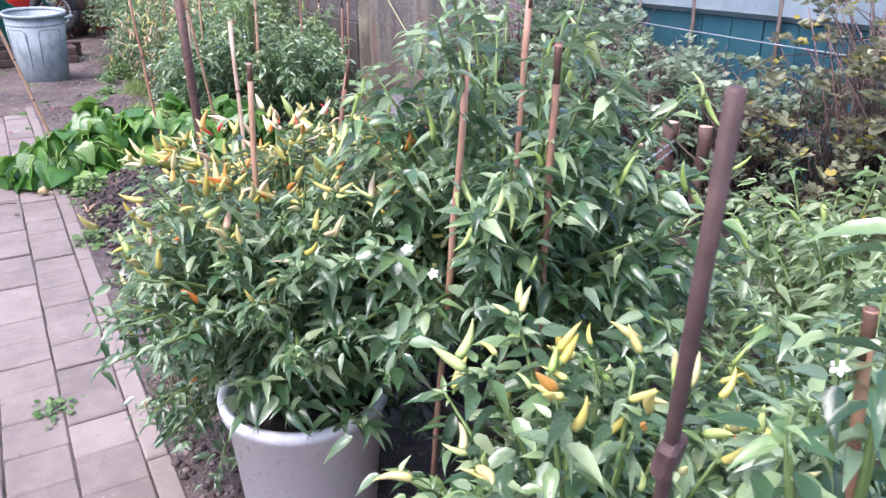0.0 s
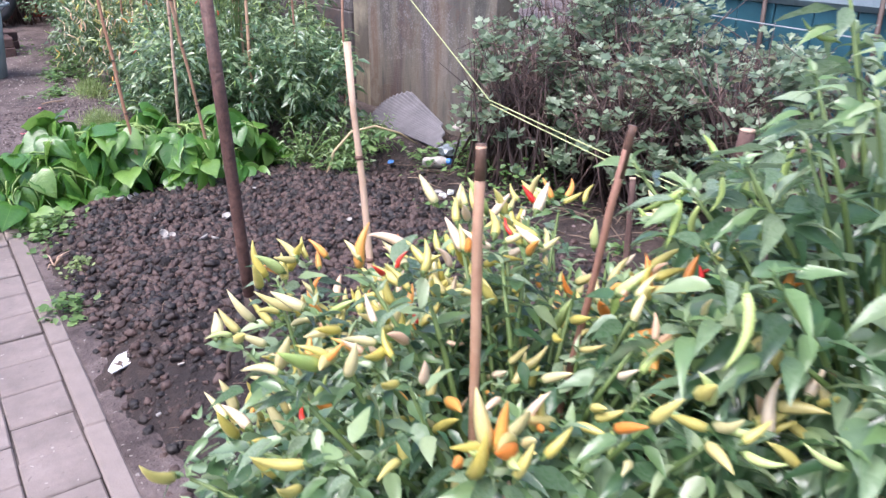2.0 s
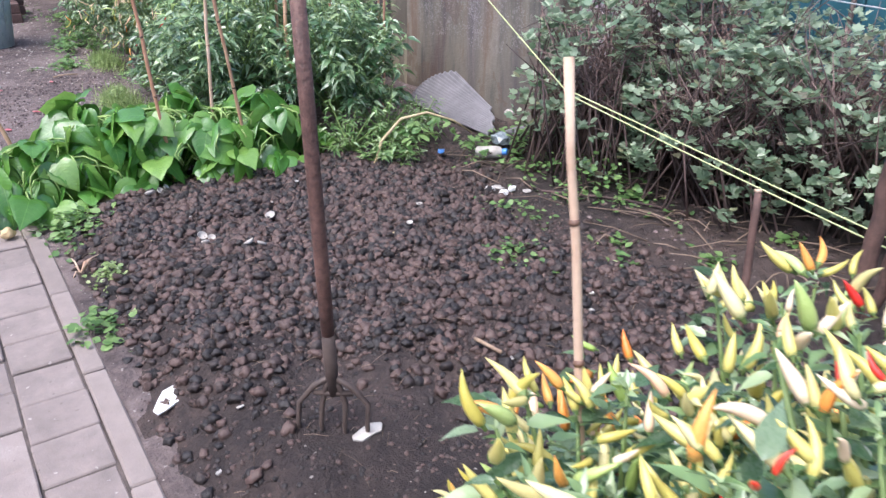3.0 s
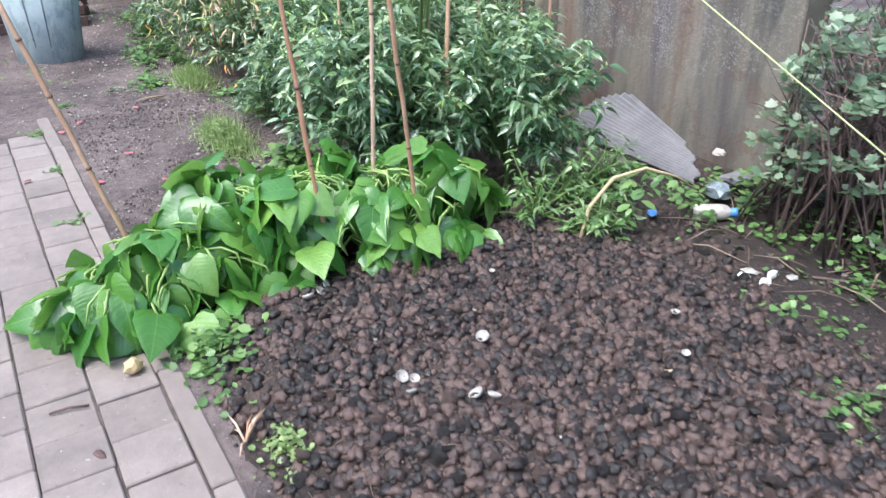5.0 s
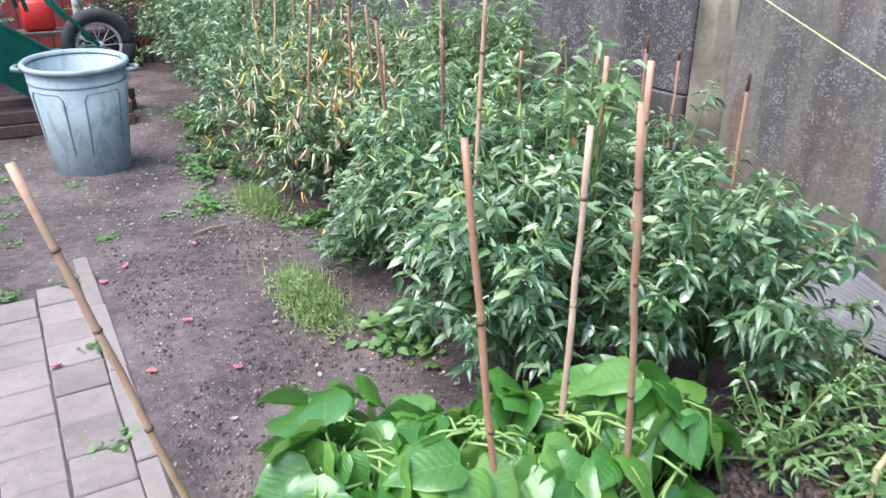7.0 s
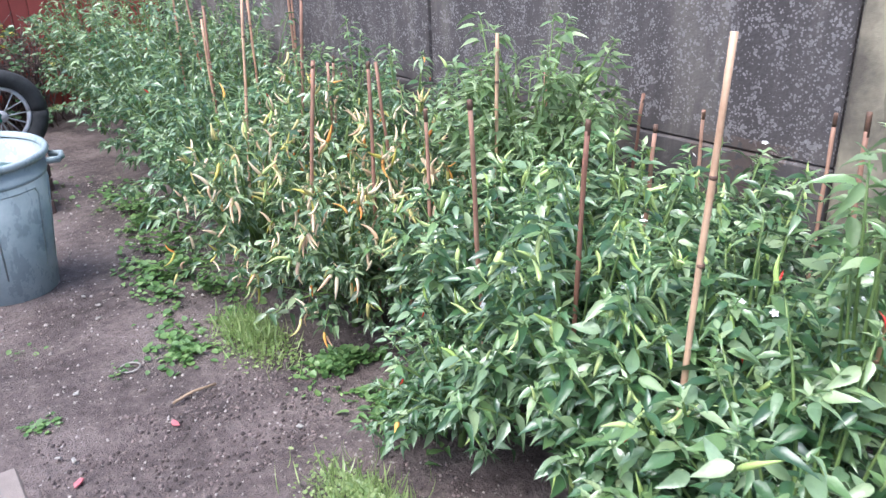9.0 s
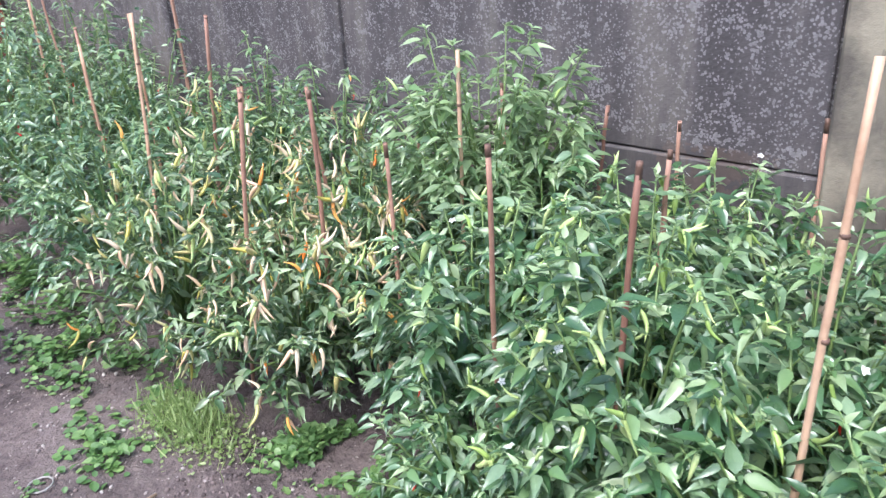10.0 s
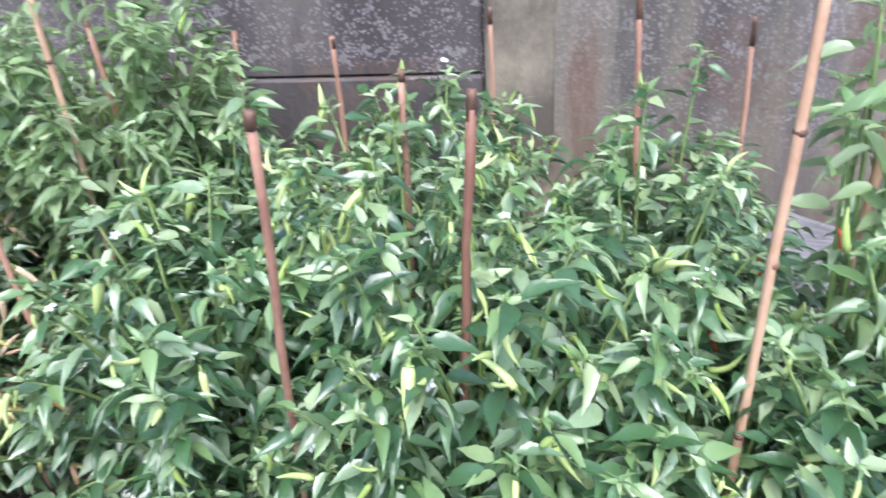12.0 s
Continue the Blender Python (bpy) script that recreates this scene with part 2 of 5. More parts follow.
def concrete_mat(name, tone, spotted):
    """Streaked cast concrete; spotted: how much of it lichen covers."""
    k = Nodes(name)
    k.place = k.coords()
    sep = k.tree.nodes.new("ShaderNodeSeparateXYZ")
    k.link(k.place, sep.inputs[0])
    stretch = k.add("ShaderNodeMapping")
    stretch.inputs["Scale"].default_value = (1.0, 1.0, 0.16)
    k.link(k.place, stretch.inputs["Vector"])
    streak = k.noise(4.5, 6.0, 0.65, stretch.outputs[0])
    broad, grain = k.noise(2.2, 6.0, 0.62), k.noise(60.0, 5.0)
    col = k.ramp(streak, (0.38, tuple(v * tone for v in (0.055, 0.048, 0.050))), (0.50, tuple(v * tone for v in (0.130, 0.115, 0.113))), (0.62, tuple(v * tone for v in (0.30, 0.265, 0.232))))
    col = k.mix(k.math("MULTIPLY", broad, 0.55), col, (0.120, 0.098, 0.100))
    vor = k.add("ShaderNodeTexVoronoi", Scale=88.0, Randomness=1.0)
    warp = k.mix(0.055, k.place, k.tree.nodes.new("ShaderNodeTexNoise").outputs["Color"], "ADD")
    k.link(warp, vor.inputs["Vector"])
    lichen = k.math("LESS_THAN", k.math("ADD", vor.outputs["Distance"], k.math("MULTIPLY", k.math("SUBTRACT", k.noise(20.0, 6.0, 0.75), 0.5), 2.2)), 0.34)
    where = k.math("MULTIPLY", k.math("GREATER_THAN", k.noise(1.7, 4.0, 0.6), 0.53 - 0.16 * spotted), k.math("GREATER_THAN", k.math("ADD", sep.outputs["Z"], k.math("MULTIPLY", broad, 0.5)), 0.90 if spotted == 1 else 0.62))
    spots = k.math("MULTIPLY", lichen, where)
    col = k.mix(k.math("MULTIPLY", spots, k.math("ADD", k.math("MULTIPLY", grain, 1.3), -0.05)), col, (0.40, 0.37, 0.375))
    if spotted < 1:
        # beige, green and rust run-off on the pale panel
        stain = k.noise(3.3, 5.0, 0.6, stretch.outputs[0])
        tint = k.ramp(stain, (0.42, (0.085, 0.088, 0.070)), (0.48, (0.23, 0.205, 0.16)), (0.53, (0.28, 0.245, 0.185)), (0.60, (0.19, 0.115, 0.068)))
        col = k.mix(k.math("MULTIPLY", k.ramp(k.noise(1.9, 4.0, 0.6, stretch.outputs[0]), (0.40, (0, 0, 0)), (0.52, (1, 1, 1))), 0.75), col, tint)
    rust = k.math("MULTIPLY", k.math("GREATER_THAN", k.noise(3.1, 5.0, 0.7), 0.55), k.math("LESS_THAN", sep.outputs["Z"], 0.66 if spotted == 1 else 0.85))
    col = k.mix(k.math("MULTIPLY", rust, 0.45), col, (0.155, 0.098, 0.068))
    col = k.mix(k.math("MULTIPLY", k.noise(34.0, 6.0, 0.75), 0.75 if spotted == 1 else 0.45), col, (0.055, 0.047, 0.047))
    k.link(col, k.bsdf.inputs["Base Color"])
    k.bsdf.inputs["Roughness"].default_value = 0.8
    k.bump(k.math("ADD", grain, k.math("MULTIPLY", spots, 1.2)), 0.55, 0.008)
    return k.mat


def pier_mat(name):
    """Smooth beige cement with dark damp runs and a few lichen specks."""
    k = Nodes(name)
    k.place = k.coords()
    stretch = k.add("ShaderNodeMapping")
    stretch.inputs["Scale"].default_value = (1.0, 1.0, 0.2)
    k.link(k.place, stretch.inputs["Vector"])
    run, broad, grain = k.noise(9.0, 5.0, 0.6, stretch.outputs[0]), k.noise(3.0, 5.0, 0.6), k.noise(90.0, 4.0)
    col = k.ramp(broad, (0.38, (0.10, 0.085, 0.068)), (0.56, (0.36, 0.31, 0.225)))
    col = k.mix(k.math("MULTIPLY", k.math("GREATER_THAN", run, 0.56), 0.5), col, (0.12, 0.10, 0.08))
    col = k.mix(k.math("MULTIPLY", grain, 0.4), col, (0.15, 0.13, 0.105))
    k.link(col, k.bsdf.inputs["Base Color"])
    k.bsdf.inputs["Roughness"].default_value = 0.85
    k.bump(k.math("ADD", grain, k.math("MULTIPLY", broad, 0.6)), 0.5, 0.006)
    return k.mat


def bin_mat():
    k = Nodes("scuffed_bin_plastic")
    k.place = k.coords()
    n, f = k.noise(5.0, 6.0, 0.7), k.noise(55.0, 4.0)
    col = k.ramp(n, (0.35, (0.25, 0.305, 0.32)), (0.65, (0.37, 0.425, 0.44)))
    stretch = k.add("ShaderNodeMapping")
    stretch.inputs["Scale"].default_value = (1.0, 1.0, 0.45)
    k.link(k.place, stretch.inputs["Vector"])
    dirt = k.math("GREATER_THAN", k.noise(11.0, 6.0, 0.7, stretch.outputs[0]), 0.55)
    col = k.mix(k.math("MULTIPLY", dirt, 0.38), col, (0.12, 0.165, 0.18))
    k.link(col, k.bsdf.inputs["Base Color"])
    k.link(k.math("ADD", k.math("MULTIPLY", f, 0.3), 0.3), k.bsdf.inputs["Roughness"])
    k.bump(f, 0.1, 0.003)
    return k.mat


M["concrete"] = concrete_mat("stained_concrete", 0.72, 1.0)
M["pale_concrete"] = concrete_mat("pale_streaked_concrete", 1.15, 0.9)
M["pier"] = pier_mat("beige_cement")
M["bin"] = bin_mat()
M["water"] = plain_mat("murky_water", (0.03, 0.085, 0.09), (0.05, 0.12, 0.125), 4, 0.15, bump=0.03)


# ---- mesh helpers ----
def mesh_of(name, verts, faces, mat=None, smooth=False):
    me = bpy.data.meshes.new(name)
    me.from_pydata([tuple(v) for v in verts], [], [tuple(int(i) for i in f) for f in faces])
    if mat:
        me.materials.append(mat)
    if smooth:
        me.shade_smooth()
    me.update()
    return me


def from_bm(name, bm, mat, smooth=False):
    me = bpy.data.meshes.new(name)
    bmesh.ops.recalc_face_normals(bm, faces=bm.faces)
    bm.to_mesh(me)
    bm.free()
    if mat:
        me.materials.append(mat)
    if smooth:
        me.shade_smooth()
    return me


def thing(name, at, label, category, group="", kind=""):
    """An Empty at a thing's base, for its parts."""
    ob = new(name)
    ob.empty_display_size = 0.1
    ob.location = at
    return tagged(ob, label, category, group, kind)


def part(name, me, parent, label="", m=None):
    ob = new(name, me)
    ob.parent = parent
    if m is not None:
        ob.matrix_basis = m
    return tagged(ob, label)


def box(x0, x1, y0, y1, z0, z1, bevel=0.0, bm=None):
    own = bm or bmesh.new()
    b = bmesh.new() if bm else own
    bmesh.ops.create_cube(b, size=1.0)
    for v in b.verts:
        v.co = Vector((x0 + (x1 - x0) * (v.co.x + 0.5), y0 + (y1 - y0) * (v.co.y + 0.5), z0 + (z1 - z0) * (v.co.z + 0.5)))
    if bevel:
        bmesh.ops.bevel(b, geom=b.edges[:], offset=bevel, segments=1, affect="EDGES")
    if bm:
        tmp = bpy.data.meshes.new("tmp")
        b.to_mesh(tmp)
        b.free()
        own.from_mesh(tmp)
        bpy.data.meshes.remove(tmp)
    return own


def tube(points, radii, sides=6, cap=True):
    """Verts and faces of a tapering tube along a line of points."""
    pts = [Vector(p) for p in points]
    verts, faces = [], []
    n = len(pts)
    for i, p in enumerate(pts):
        d = (pts[min(i + 1, n - 1)] - pts[max(i - 1, 0)]).normalized()
        a = d.cross(Vector((0.31, 0.87, 0.12))).normalized()
        b = d.cross(a)
        r = radii[i] if isinstance(radii, (list, tuple)) else radii
        for k in range(sides):
            t = 2 * math.pi * k / sides
            verts.append(p + (a * math.cos(t) + b * math.sin(t)) * r)
    for i in range(n - 1):
        for k in range(sides):
            k2 = (k + 1) % sides
            faces.append((i * sides + k, i * sides + k2, (i + 1) * sides + k2, (i + 1) * sides + k))
    if cap:
        faces.append(tuple(range(sides))[::-1])
        faces.append(tuple(range((n - 1) * sides, n * sides)))
    return verts, faces


def tubes(name, lines, mat, sides=5):
    """Many tubes joined into one mesh: lines of (points, radii)."""
    V, F = [], []
    for pts, rad in lines:
        v, f = tube(pts, rad, sides)
        o = len(V)
        V += v
        F += [tuple(i + o for i in q) for q in f]
    return mesh_of(name, V, F, mat, True)


def lathe(profile, sides=32):
    """Verts and faces of a profile of (radius, z) turned about z."""
    verts, faces = [], []
    for r, z in profile:
        for k in range(sides):
            t = 2 * math.pi * k / sides
            verts.append((r * math.cos(t), r * math.sin(t), z))
    for i in range(len(profile) - 1):
        for k in range(sides):
            k2 = (k + 1) % sides
            faces.append((i * sides + k, i * sides + k2, (i + 1) * sides + k2, (i + 1) * sides + k))
    return verts, faces


def leaf_shape(width, fold, droop, wave=0.0, stations=(0.22, 0.5, 0.78), belly=(0.85, 1.0, 0.55)):
    """A pointed leaf of length 1 along y, folded on its midrib."""
    V = [(0, 0, 0)]
    for i, (t, b) in enumerate(zip(stations, belly)):
        w = width * b * 0.5
        z = -droop * t * t
        s = wave * (1 if i % 2 else -1)
        V += [(-w, t, z + fold * w + s), (0, t, z), (w, t, z + fold * w - s)]
    V.append((0, 1, -droop * 1.15))
    F = [(0, 2, 1), (0, 3, 2)]
    for i in range(len(stations) - 1):
        a = 1 + 3 * i
        F += [(a, a + 1, a + 4, a + 3), (a + 1, a + 2, a + 5, a + 4)]
    a, e = 1 + 3 * (len(stations) - 1), len(V) - 1
    F += [(a, a + 1, e), (a + 1, a + 2, e)]
    return np.array(V, float), F


def lobed_shape(width=1.0, cup=0.15):
    """A small leaf with three blunt lobes."""
    V = [(0, 0, 0), (0, 0.5, -0.02)]
    rim = [(-0.22, 0.05), (-0.5, 0.30), (-0.36, 0.45), (-0.46, 0.68), (-0.2, 0.70), (0, 1.0), (0.2, 0.70), (0.46, 0.68), (0.36, 0.45), (0.5, 0.30), (0.22, 0.05)]
    V += [(x * width, y, cup * (abs(x) + 0.3 * (y - 0.5))) for x, y in rim]
    F = [(1, 2 + i + 1, 2 + i) for i in range(10)] + [(0, 1, 2), (0, 12, 1)]
    return np.array(V, float), F


def round_shape(cup=0.1):
    V = [(0, 0, 0), (0, 0.5, -0.03)]
    for i in range(7):
        t = radians(-90 + 45 * (i + 0.5) + 22.5 - 22.5)
        a = radians(250 - 320 * i / 6)
        V.append((0.42 * math.cos(a), 0.52 + 0.46 * math.sin(a), cup * abs(math.cos(a)) * 0.6))
    F = [(1, 2 + i + 1, 2 + i) for i in range(6)] + [(0, 1, 2), (0, 8, 1)]
    return np.array(V, float), F


OVATE = ((0.10, 0.30, 0.56, 0.80), (0.62, 1.0, 0.76, 0.34))
CHILLI_LEAVES = [leaf_shape(0.40, 0.5, 0.20, 0.010, *OVATE), leaf_shape(0.35, 0.7, 0.32, 0.012, *OVATE), leaf_shape(0.43, 0.36, 0.10, 0.016, *OVATE), leaf_shape(0.32, 0.5, 0.55, 0.010, *OVATE)]


def heart_leaf(width, fold, droop, wave):
    """A broad pointed leaf of length 1 along y: five points across, so that its halves arch."""
    V, F = [(0, 0.04, 0)], []
    rows = ((-0.02, 0.62), (0.12, 0.92), (0.32, 1.0), (0.54, 0.80), (0.76, 0.46), (0.90, 0.20))
    for i, (t, b) in enumerate(rows):
        w = width * 0.5 * b
        for k in (-1.0, -0.55, 0.0, 0.55, 1.0):
            lift = fold * w * (0.9 * abs(k) - 0.75 * k * k) + wave * (1 if i % 2 else -1) * k * abs(k)
            V.append((w * k, t + (0.03 if k == 0 and i == 0 else 0), -droop * max(t, 0) ** 1.8 + lift))
    V.append((0, 1.0, -droop * 1.1))
    for i in range(len(rows) - 1):
        for k in range(4):
            p = 1 + 5 * i + k
            F.append((p, p + 1, p + 6, p + 5))
    e, p = len(V) - 1, 1 + 5 * (len(rows) - 1)
    F += [(p + k, p + k + 1, e) for k in range(4)]
    return np.array(V, float), F


BEAN_LEAVES = [heart_leaf(0.86, 0.9, 0.30, 0.016), heart_leaf(0.78, 1.3, 0.52, 0.024), heart_leaf(0.92, 0.7, 0.18, 0.022)]
CURRANT_LEAVES = [lobed_shape(1.0, 0.2), lobed_shape(1.15, -0.15), lobed_shape(0.85, 0.35)]
WEED_LEAVES = [round_shape(0.15), lobed_shape(0.8, 0.1), leaf_shape(0.6, 0.3, 0.2)]


def basis(direction, up=(0, 0, 1), spin=0.0):
    """A turn whose y axis runs along direction."""
    y = Vector(direction).normalized()
    x = y.cross(Vector(up))
    if x.length < 1e-3:
        x = y.cross(Vector((1, 0, 0.2)))
    x.normalize()
    z = x.cross(y)
    return Matrix((x, y, z)).transposed() @ Matrix.Rotation(spin, 3, "Y")


def leaf_cloud(name, shapes, leaves, mat):
    """All the leaves (place, turn, size, shape) joined into one mesh."""
    V, F, o = [], [], 0
    for p, turn, size, k in leaves:
        sv, sf = shapes[k % len(shapes)]
        V.append((sv * size) @ np.array(turn).T + np.array(p))
        F += [tuple(i + o for i in f) for f in sf]
        o += len(sv)
    if not V:
        return None
    return mesh_of(name, np.concatenate(V), F, mat, True)


def single_leaves(name, meshes, leaves, parent):
    """Leaves that are objects of their own and share a few meshes."""
    for p, turn, size, k in leaves:
        part(name, meshes[k % len(meshes)], parent, "", Matrix.LocRotScale(Vector(p), Matrix(turn).to_quaternion(), Vector((size, size, size))))


CHILLI_LEAF_MESH = [mesh_of("chilli_leaf", v, f, M["chilli_leaf"], True) for v, f in CHILLI_LEAVES]
BEAN_LEAF_MESH = [mesh_of("bean_leaf", v, f, M["bean_leaf"], True) for v, f in BEAN_LEAVES]


def chilli_mesh(colour, curve, fat):
    """A pod of length 1 hanging along -z, with its green calyx in the same mesh."""
    pts, rad = [], []
    for i in range(7):
        t = i / 6
        pts.append((curve * t * t, curve * 0.35 * math.sin(3 * t), -t))
        rad.append(fat * (0.8, 1.0, 0.98, 0.86, 0.66, 0.4, 0.06)[i])
    v, f = tube(pts, rad, 6)
    me = mesh_of("chilli", v, f, M[colour], True)
    v2, f2 = tube([(0, 0, 0.16), (0, 0, 0.05), (0, 0, -0.03)], [fat * 0.3, fat * 0.35, fat * 0.95], 6)
    o = len(v)
    me2 = mesh_of("chilli", v + v2, f + [tuple(i + o for i in q) for q in f2], M[colour], True)
    me2.materials.append(M["green_stem"])
    for pnum, poly in enumerate(me2.polygons):
        poly.material_index = 1 if pnum >= len(f) else 0
    bpy.data.meshes.remove(me)
    return me2


POD = {}
for cname in ("cream", "lemon", "orange", "red", "lime", "salmon"):
    POD[cname] = [chilli_mesh(cname, 0.10, 0.15), chilli_mesh(cname, 0.28, 0.13)]
    POD[cname + "_long"] = [chilli_mesh(cname, 0.18, 0.095), chilli_mesh(cname, 0.38, 0.085)]


def flower_mesh():
    V, F = [], []
    for i in range(5):
        a = 2 * math.pi * i / 5
        o = len(V)
        c, s = math.cos(a), math.sin(a)
        V += [(0, 0, 0), (0.6 * c - 0.35 * s, 0.6 * s + 0.35 * c, 0.1), (1.0 * c, 1.0 * s, 0.0), (0.6 * c + 0.35 * s, 0.6 * s - 0.35 * c, 0.1)]
        F.append((o, o + 3, o + 2, o + 1))
    return mesh_of("flower", V, F, M["petal"])


FLOWER = flower_mesh()


# ---- plants ----
def chilli_plant(at, radius, height, seed, label, shoots=40, per=20, size=0.075, pods=(), pod_count=0, pod_len=0.05, upright=False, singles=0, low=0.2, flowers=0, group="chilli plants in the bed", leaf="chilli_leaf", squash=1.0, skirt=0.0):
    """A bushy plant: a woody stem, curved shoots, leaves along them and a rosette at each tip, pods and flowers."""
    rng = random.Random(seed)
    ob = thing("chilli_plant", at, label, "plant", group)
    lines, leaves, tips, nodes, ends = [], [], [], [], []
    fork_z = height * 0.22
    lines.append(([(0, 0, -0.02), (0.01, 0, fork_z * 0.6), (0, 0.01, fork_z)], [0.013, 0.011, 0.010]))
    for s in range(shoots):
        a = 2.399963 * s + rng.uniform(-0.4, 0.4)
        el = math.asin(min(1, max(-0.25, low - 0.25 + (1.2 - low) * ((s + 0.5) / shoots) ** 0.8)))
        rr = rng.uniform(0.72, 1.08)
        end = Vector((radius * rr * math.cos(el) * math.cos(a), radius * squash * rr * math.cos(el) * math.sin(a), fork_z + 0.04 + (height - fork_z) * rr * math.sin(el) * rng.uniform(0.85, 1.08)))
        end.z = max(end.z, 0.07 + skirt * rng.uniform(0.8, 1.3))
        if upright:
            end.z = min(end.z, height * rng.uniform(0.88, 0.98))
        start = Vector((0, 0, fork_z * rng.uniform(0.5, 1.2)))
        mid = start.lerp(end, 0.5) + Vector((0, 0, 0.10 * height)) + Vector([rng.uniform(-0.03, 0.03) for _ in range(3)])
        curve = [start * (1 - t) ** 2 + mid * 2 * t * (1 - t) + end * t * t for t in (0, 0.25, 0.5, 0.75, 1.0)]
        lines.append((curve, [0.006, 0.005, 0.0042, 0.0034, 0.002]))
        out = Vector((math.cos(a), math.sin(a), 0))
        for j in range(per):
            t = 0.30 + 0.70 * (j + rng.random()) / per
            p = start * (1 - t) ** 2 + mid * 2 * t * (1 - t) + end * t * t
            ang = 2.4 * j + rng.random()
            q = p + Vector([rng.uniform(-1, 1) for _ in range(3)]) * 0.026
            # leaves high on the plant spread flat to the light, those below hang
            rise = min(1.0, max(0.0, q.z / height * 1.5 - 0.45))
            d = out * (0.25 + 0.6 * t) + Vector((math.cos(ang), math.sin(ang), rng.uniform(-1.1, 0.25) * (1 - rise) + rng.uniform(-0.30, 0.40) * rise))
            sz = size * rng.uniform(0.6, 1.25)
            if q.z < skirt:
                continue
            lean = 0.5 - 0.25 * rise
            leaves.append((q + d.normalized() * sz * 0.15, basis(d, (rng.uniform(-lean, lean), rng.uniform(-lean, lean), 1), rng.uniform(-0.7, 0.7) * (1 - 0.4 * rise)), sz, rng.randrange(4)))
            nodes.append((q, t))
        ends.append((end, out))
        # only high tips turn pale: light from above is put into their colour
        high = end.z > height * rng.uniform(0.42, 0.62)
        back = (mid - end).normalized()
        for j in range(12):
            # grown leaves on stalks below the tip, and a tuft of small ones standing in its middle
            grown = j < 6
            ang = 2.4 * j + rng.uniform(-0.7, 0.7)
            d = out * 0.25 + Vector((math.cos(ang), math.sin(ang), rng.uniform(-0.75, 0.40) if grown else rng.uniform(0.1, 1.3)))
            sz = size * (rng.uniform(0.65, 1.2) if grown else rng.uniform(0.28, 0.62))
            foot = end + back * (rng.uniform(0.0, 0.075) if grown else rng.uniform(-0.012, 0.02)) + d.normalized() * (rng.uniform(0.006, 0.026) if grown else 0.0)
            whorl = (foot, basis(d, (rng.uniform(-0.35, 0.35), rng.uniform(-0.35, 0.35), 1), rng.uniform(-0.6, 0.6)), sz, rng.randrange(4))
            # most grown leaves of a high tip join the young ones in this pale tone
            (tips if high and (not grown or rng.random() < 0.70) else leaves).append(whorl)
    part("stem", tubes("stem", lines, M["green_stem"], 5), ob)
    if singles:
        # the outermost leaves are told apart most easily
        leaves.sort(key=lambda v: -(v[0][2] + 0.6 * math.hypot(v[0][0], v[0][1])))
        single_leaves("leaf", CHILLI_LEAF_MESH, leaves[:singles], ob)
        leaves = leaves[singles:]
    tagged(part("foliage", leaf_cloud("foliage", CHILLI_LEAVES, leaves, M[leaf]), ob), kind="stuff")
    tagged(part("young_foliage", leaf_cloud("young_foliage", CHILLI_LEAVES, tips, M["lit_tip_leaf"]), ob, "pale green young and upper leaves, coloured as if lit from above"), kind="stuff")
    outer = sorted(nodes, key=lambda v: -(v[0].z * 0.6 + math.hypot(v[0].x, v[0].y) + 0.2 * v[1]))[:max(1, int(len(nodes) * 0.4))]
    for n in range(pod_count):
        if rng.random() < (0.8 if upright else 0.6):
            p, out = max(rng.sample(ends, 3 if upright else 2), key=lambda v: v[0].z)
        else:
            p = max(rng.sample(outer, 2), key=lambda v: v[0].z if rng.random() < 0.6 else 0)[0]
            out = Vector((p.x, p.y, 0)).normalized() if math.hypot(p.x, p.y) > 0.01 else Vector((1, 0, 0))
        push = out * rng.uniform(-0.01, 0.012)
        if upright:
            d = Vector((rng.uniform(-0.8, 0.8), rng.uniform(-0.8, 0.8), rng.uniform(0.1, 1.1))) + out * 0.5
            push += Vector((rng.uniform(-0.03, 0.03), rng.uniform(-0.03, 0.03), rng.uniform(0.005, 0.028)))
        else:
            d = Vector((rng.uniform(-0.5, 0.5), rng.uniform(-0.5, 0.5), rng.choice((-1, -1, -1, 0.7, 0.3) if "lime_long" in pods else (-1, -1, -1, -1, 0.3)))) + out * 0.35
            push += out * 0.02 + Vector((0, 0, -0.01))
        turn = (-d).to_track_quat("Z", "Y") @ Euler((0, 0, rng.uniform(0, 6.28))).to_quaternion()
        sz = pod_len * rng.uniform(0.65, 1.25)
        colour = rng.choice(pods)
        sz *= 0.66 if colour.startswith("red") else 1.0
        q = p + push
        q.z = max(q.z, 0.03 if upright else sz * 1.1)
        part("chilli", POD[colour][rng.randrange(2)], ob, colour.replace("_long", "") + " chilli pod", Matrix.LocRotScale(q, turn, Vector((sz, sz, sz))))
    for n in range(flowers):
        p, t = rng.choice(outer)
        part("flower", FLOWER, ob, "small white flower", Matrix.LocRotScale(p + Vector((0, 0, 0.02)), Euler((rng.uniform(-0.8, 0.8), rng.uniform(-0.8, 0.8), rng.random() * 6)), Vector((0.011, 0.011, 0.011))))
    return ob


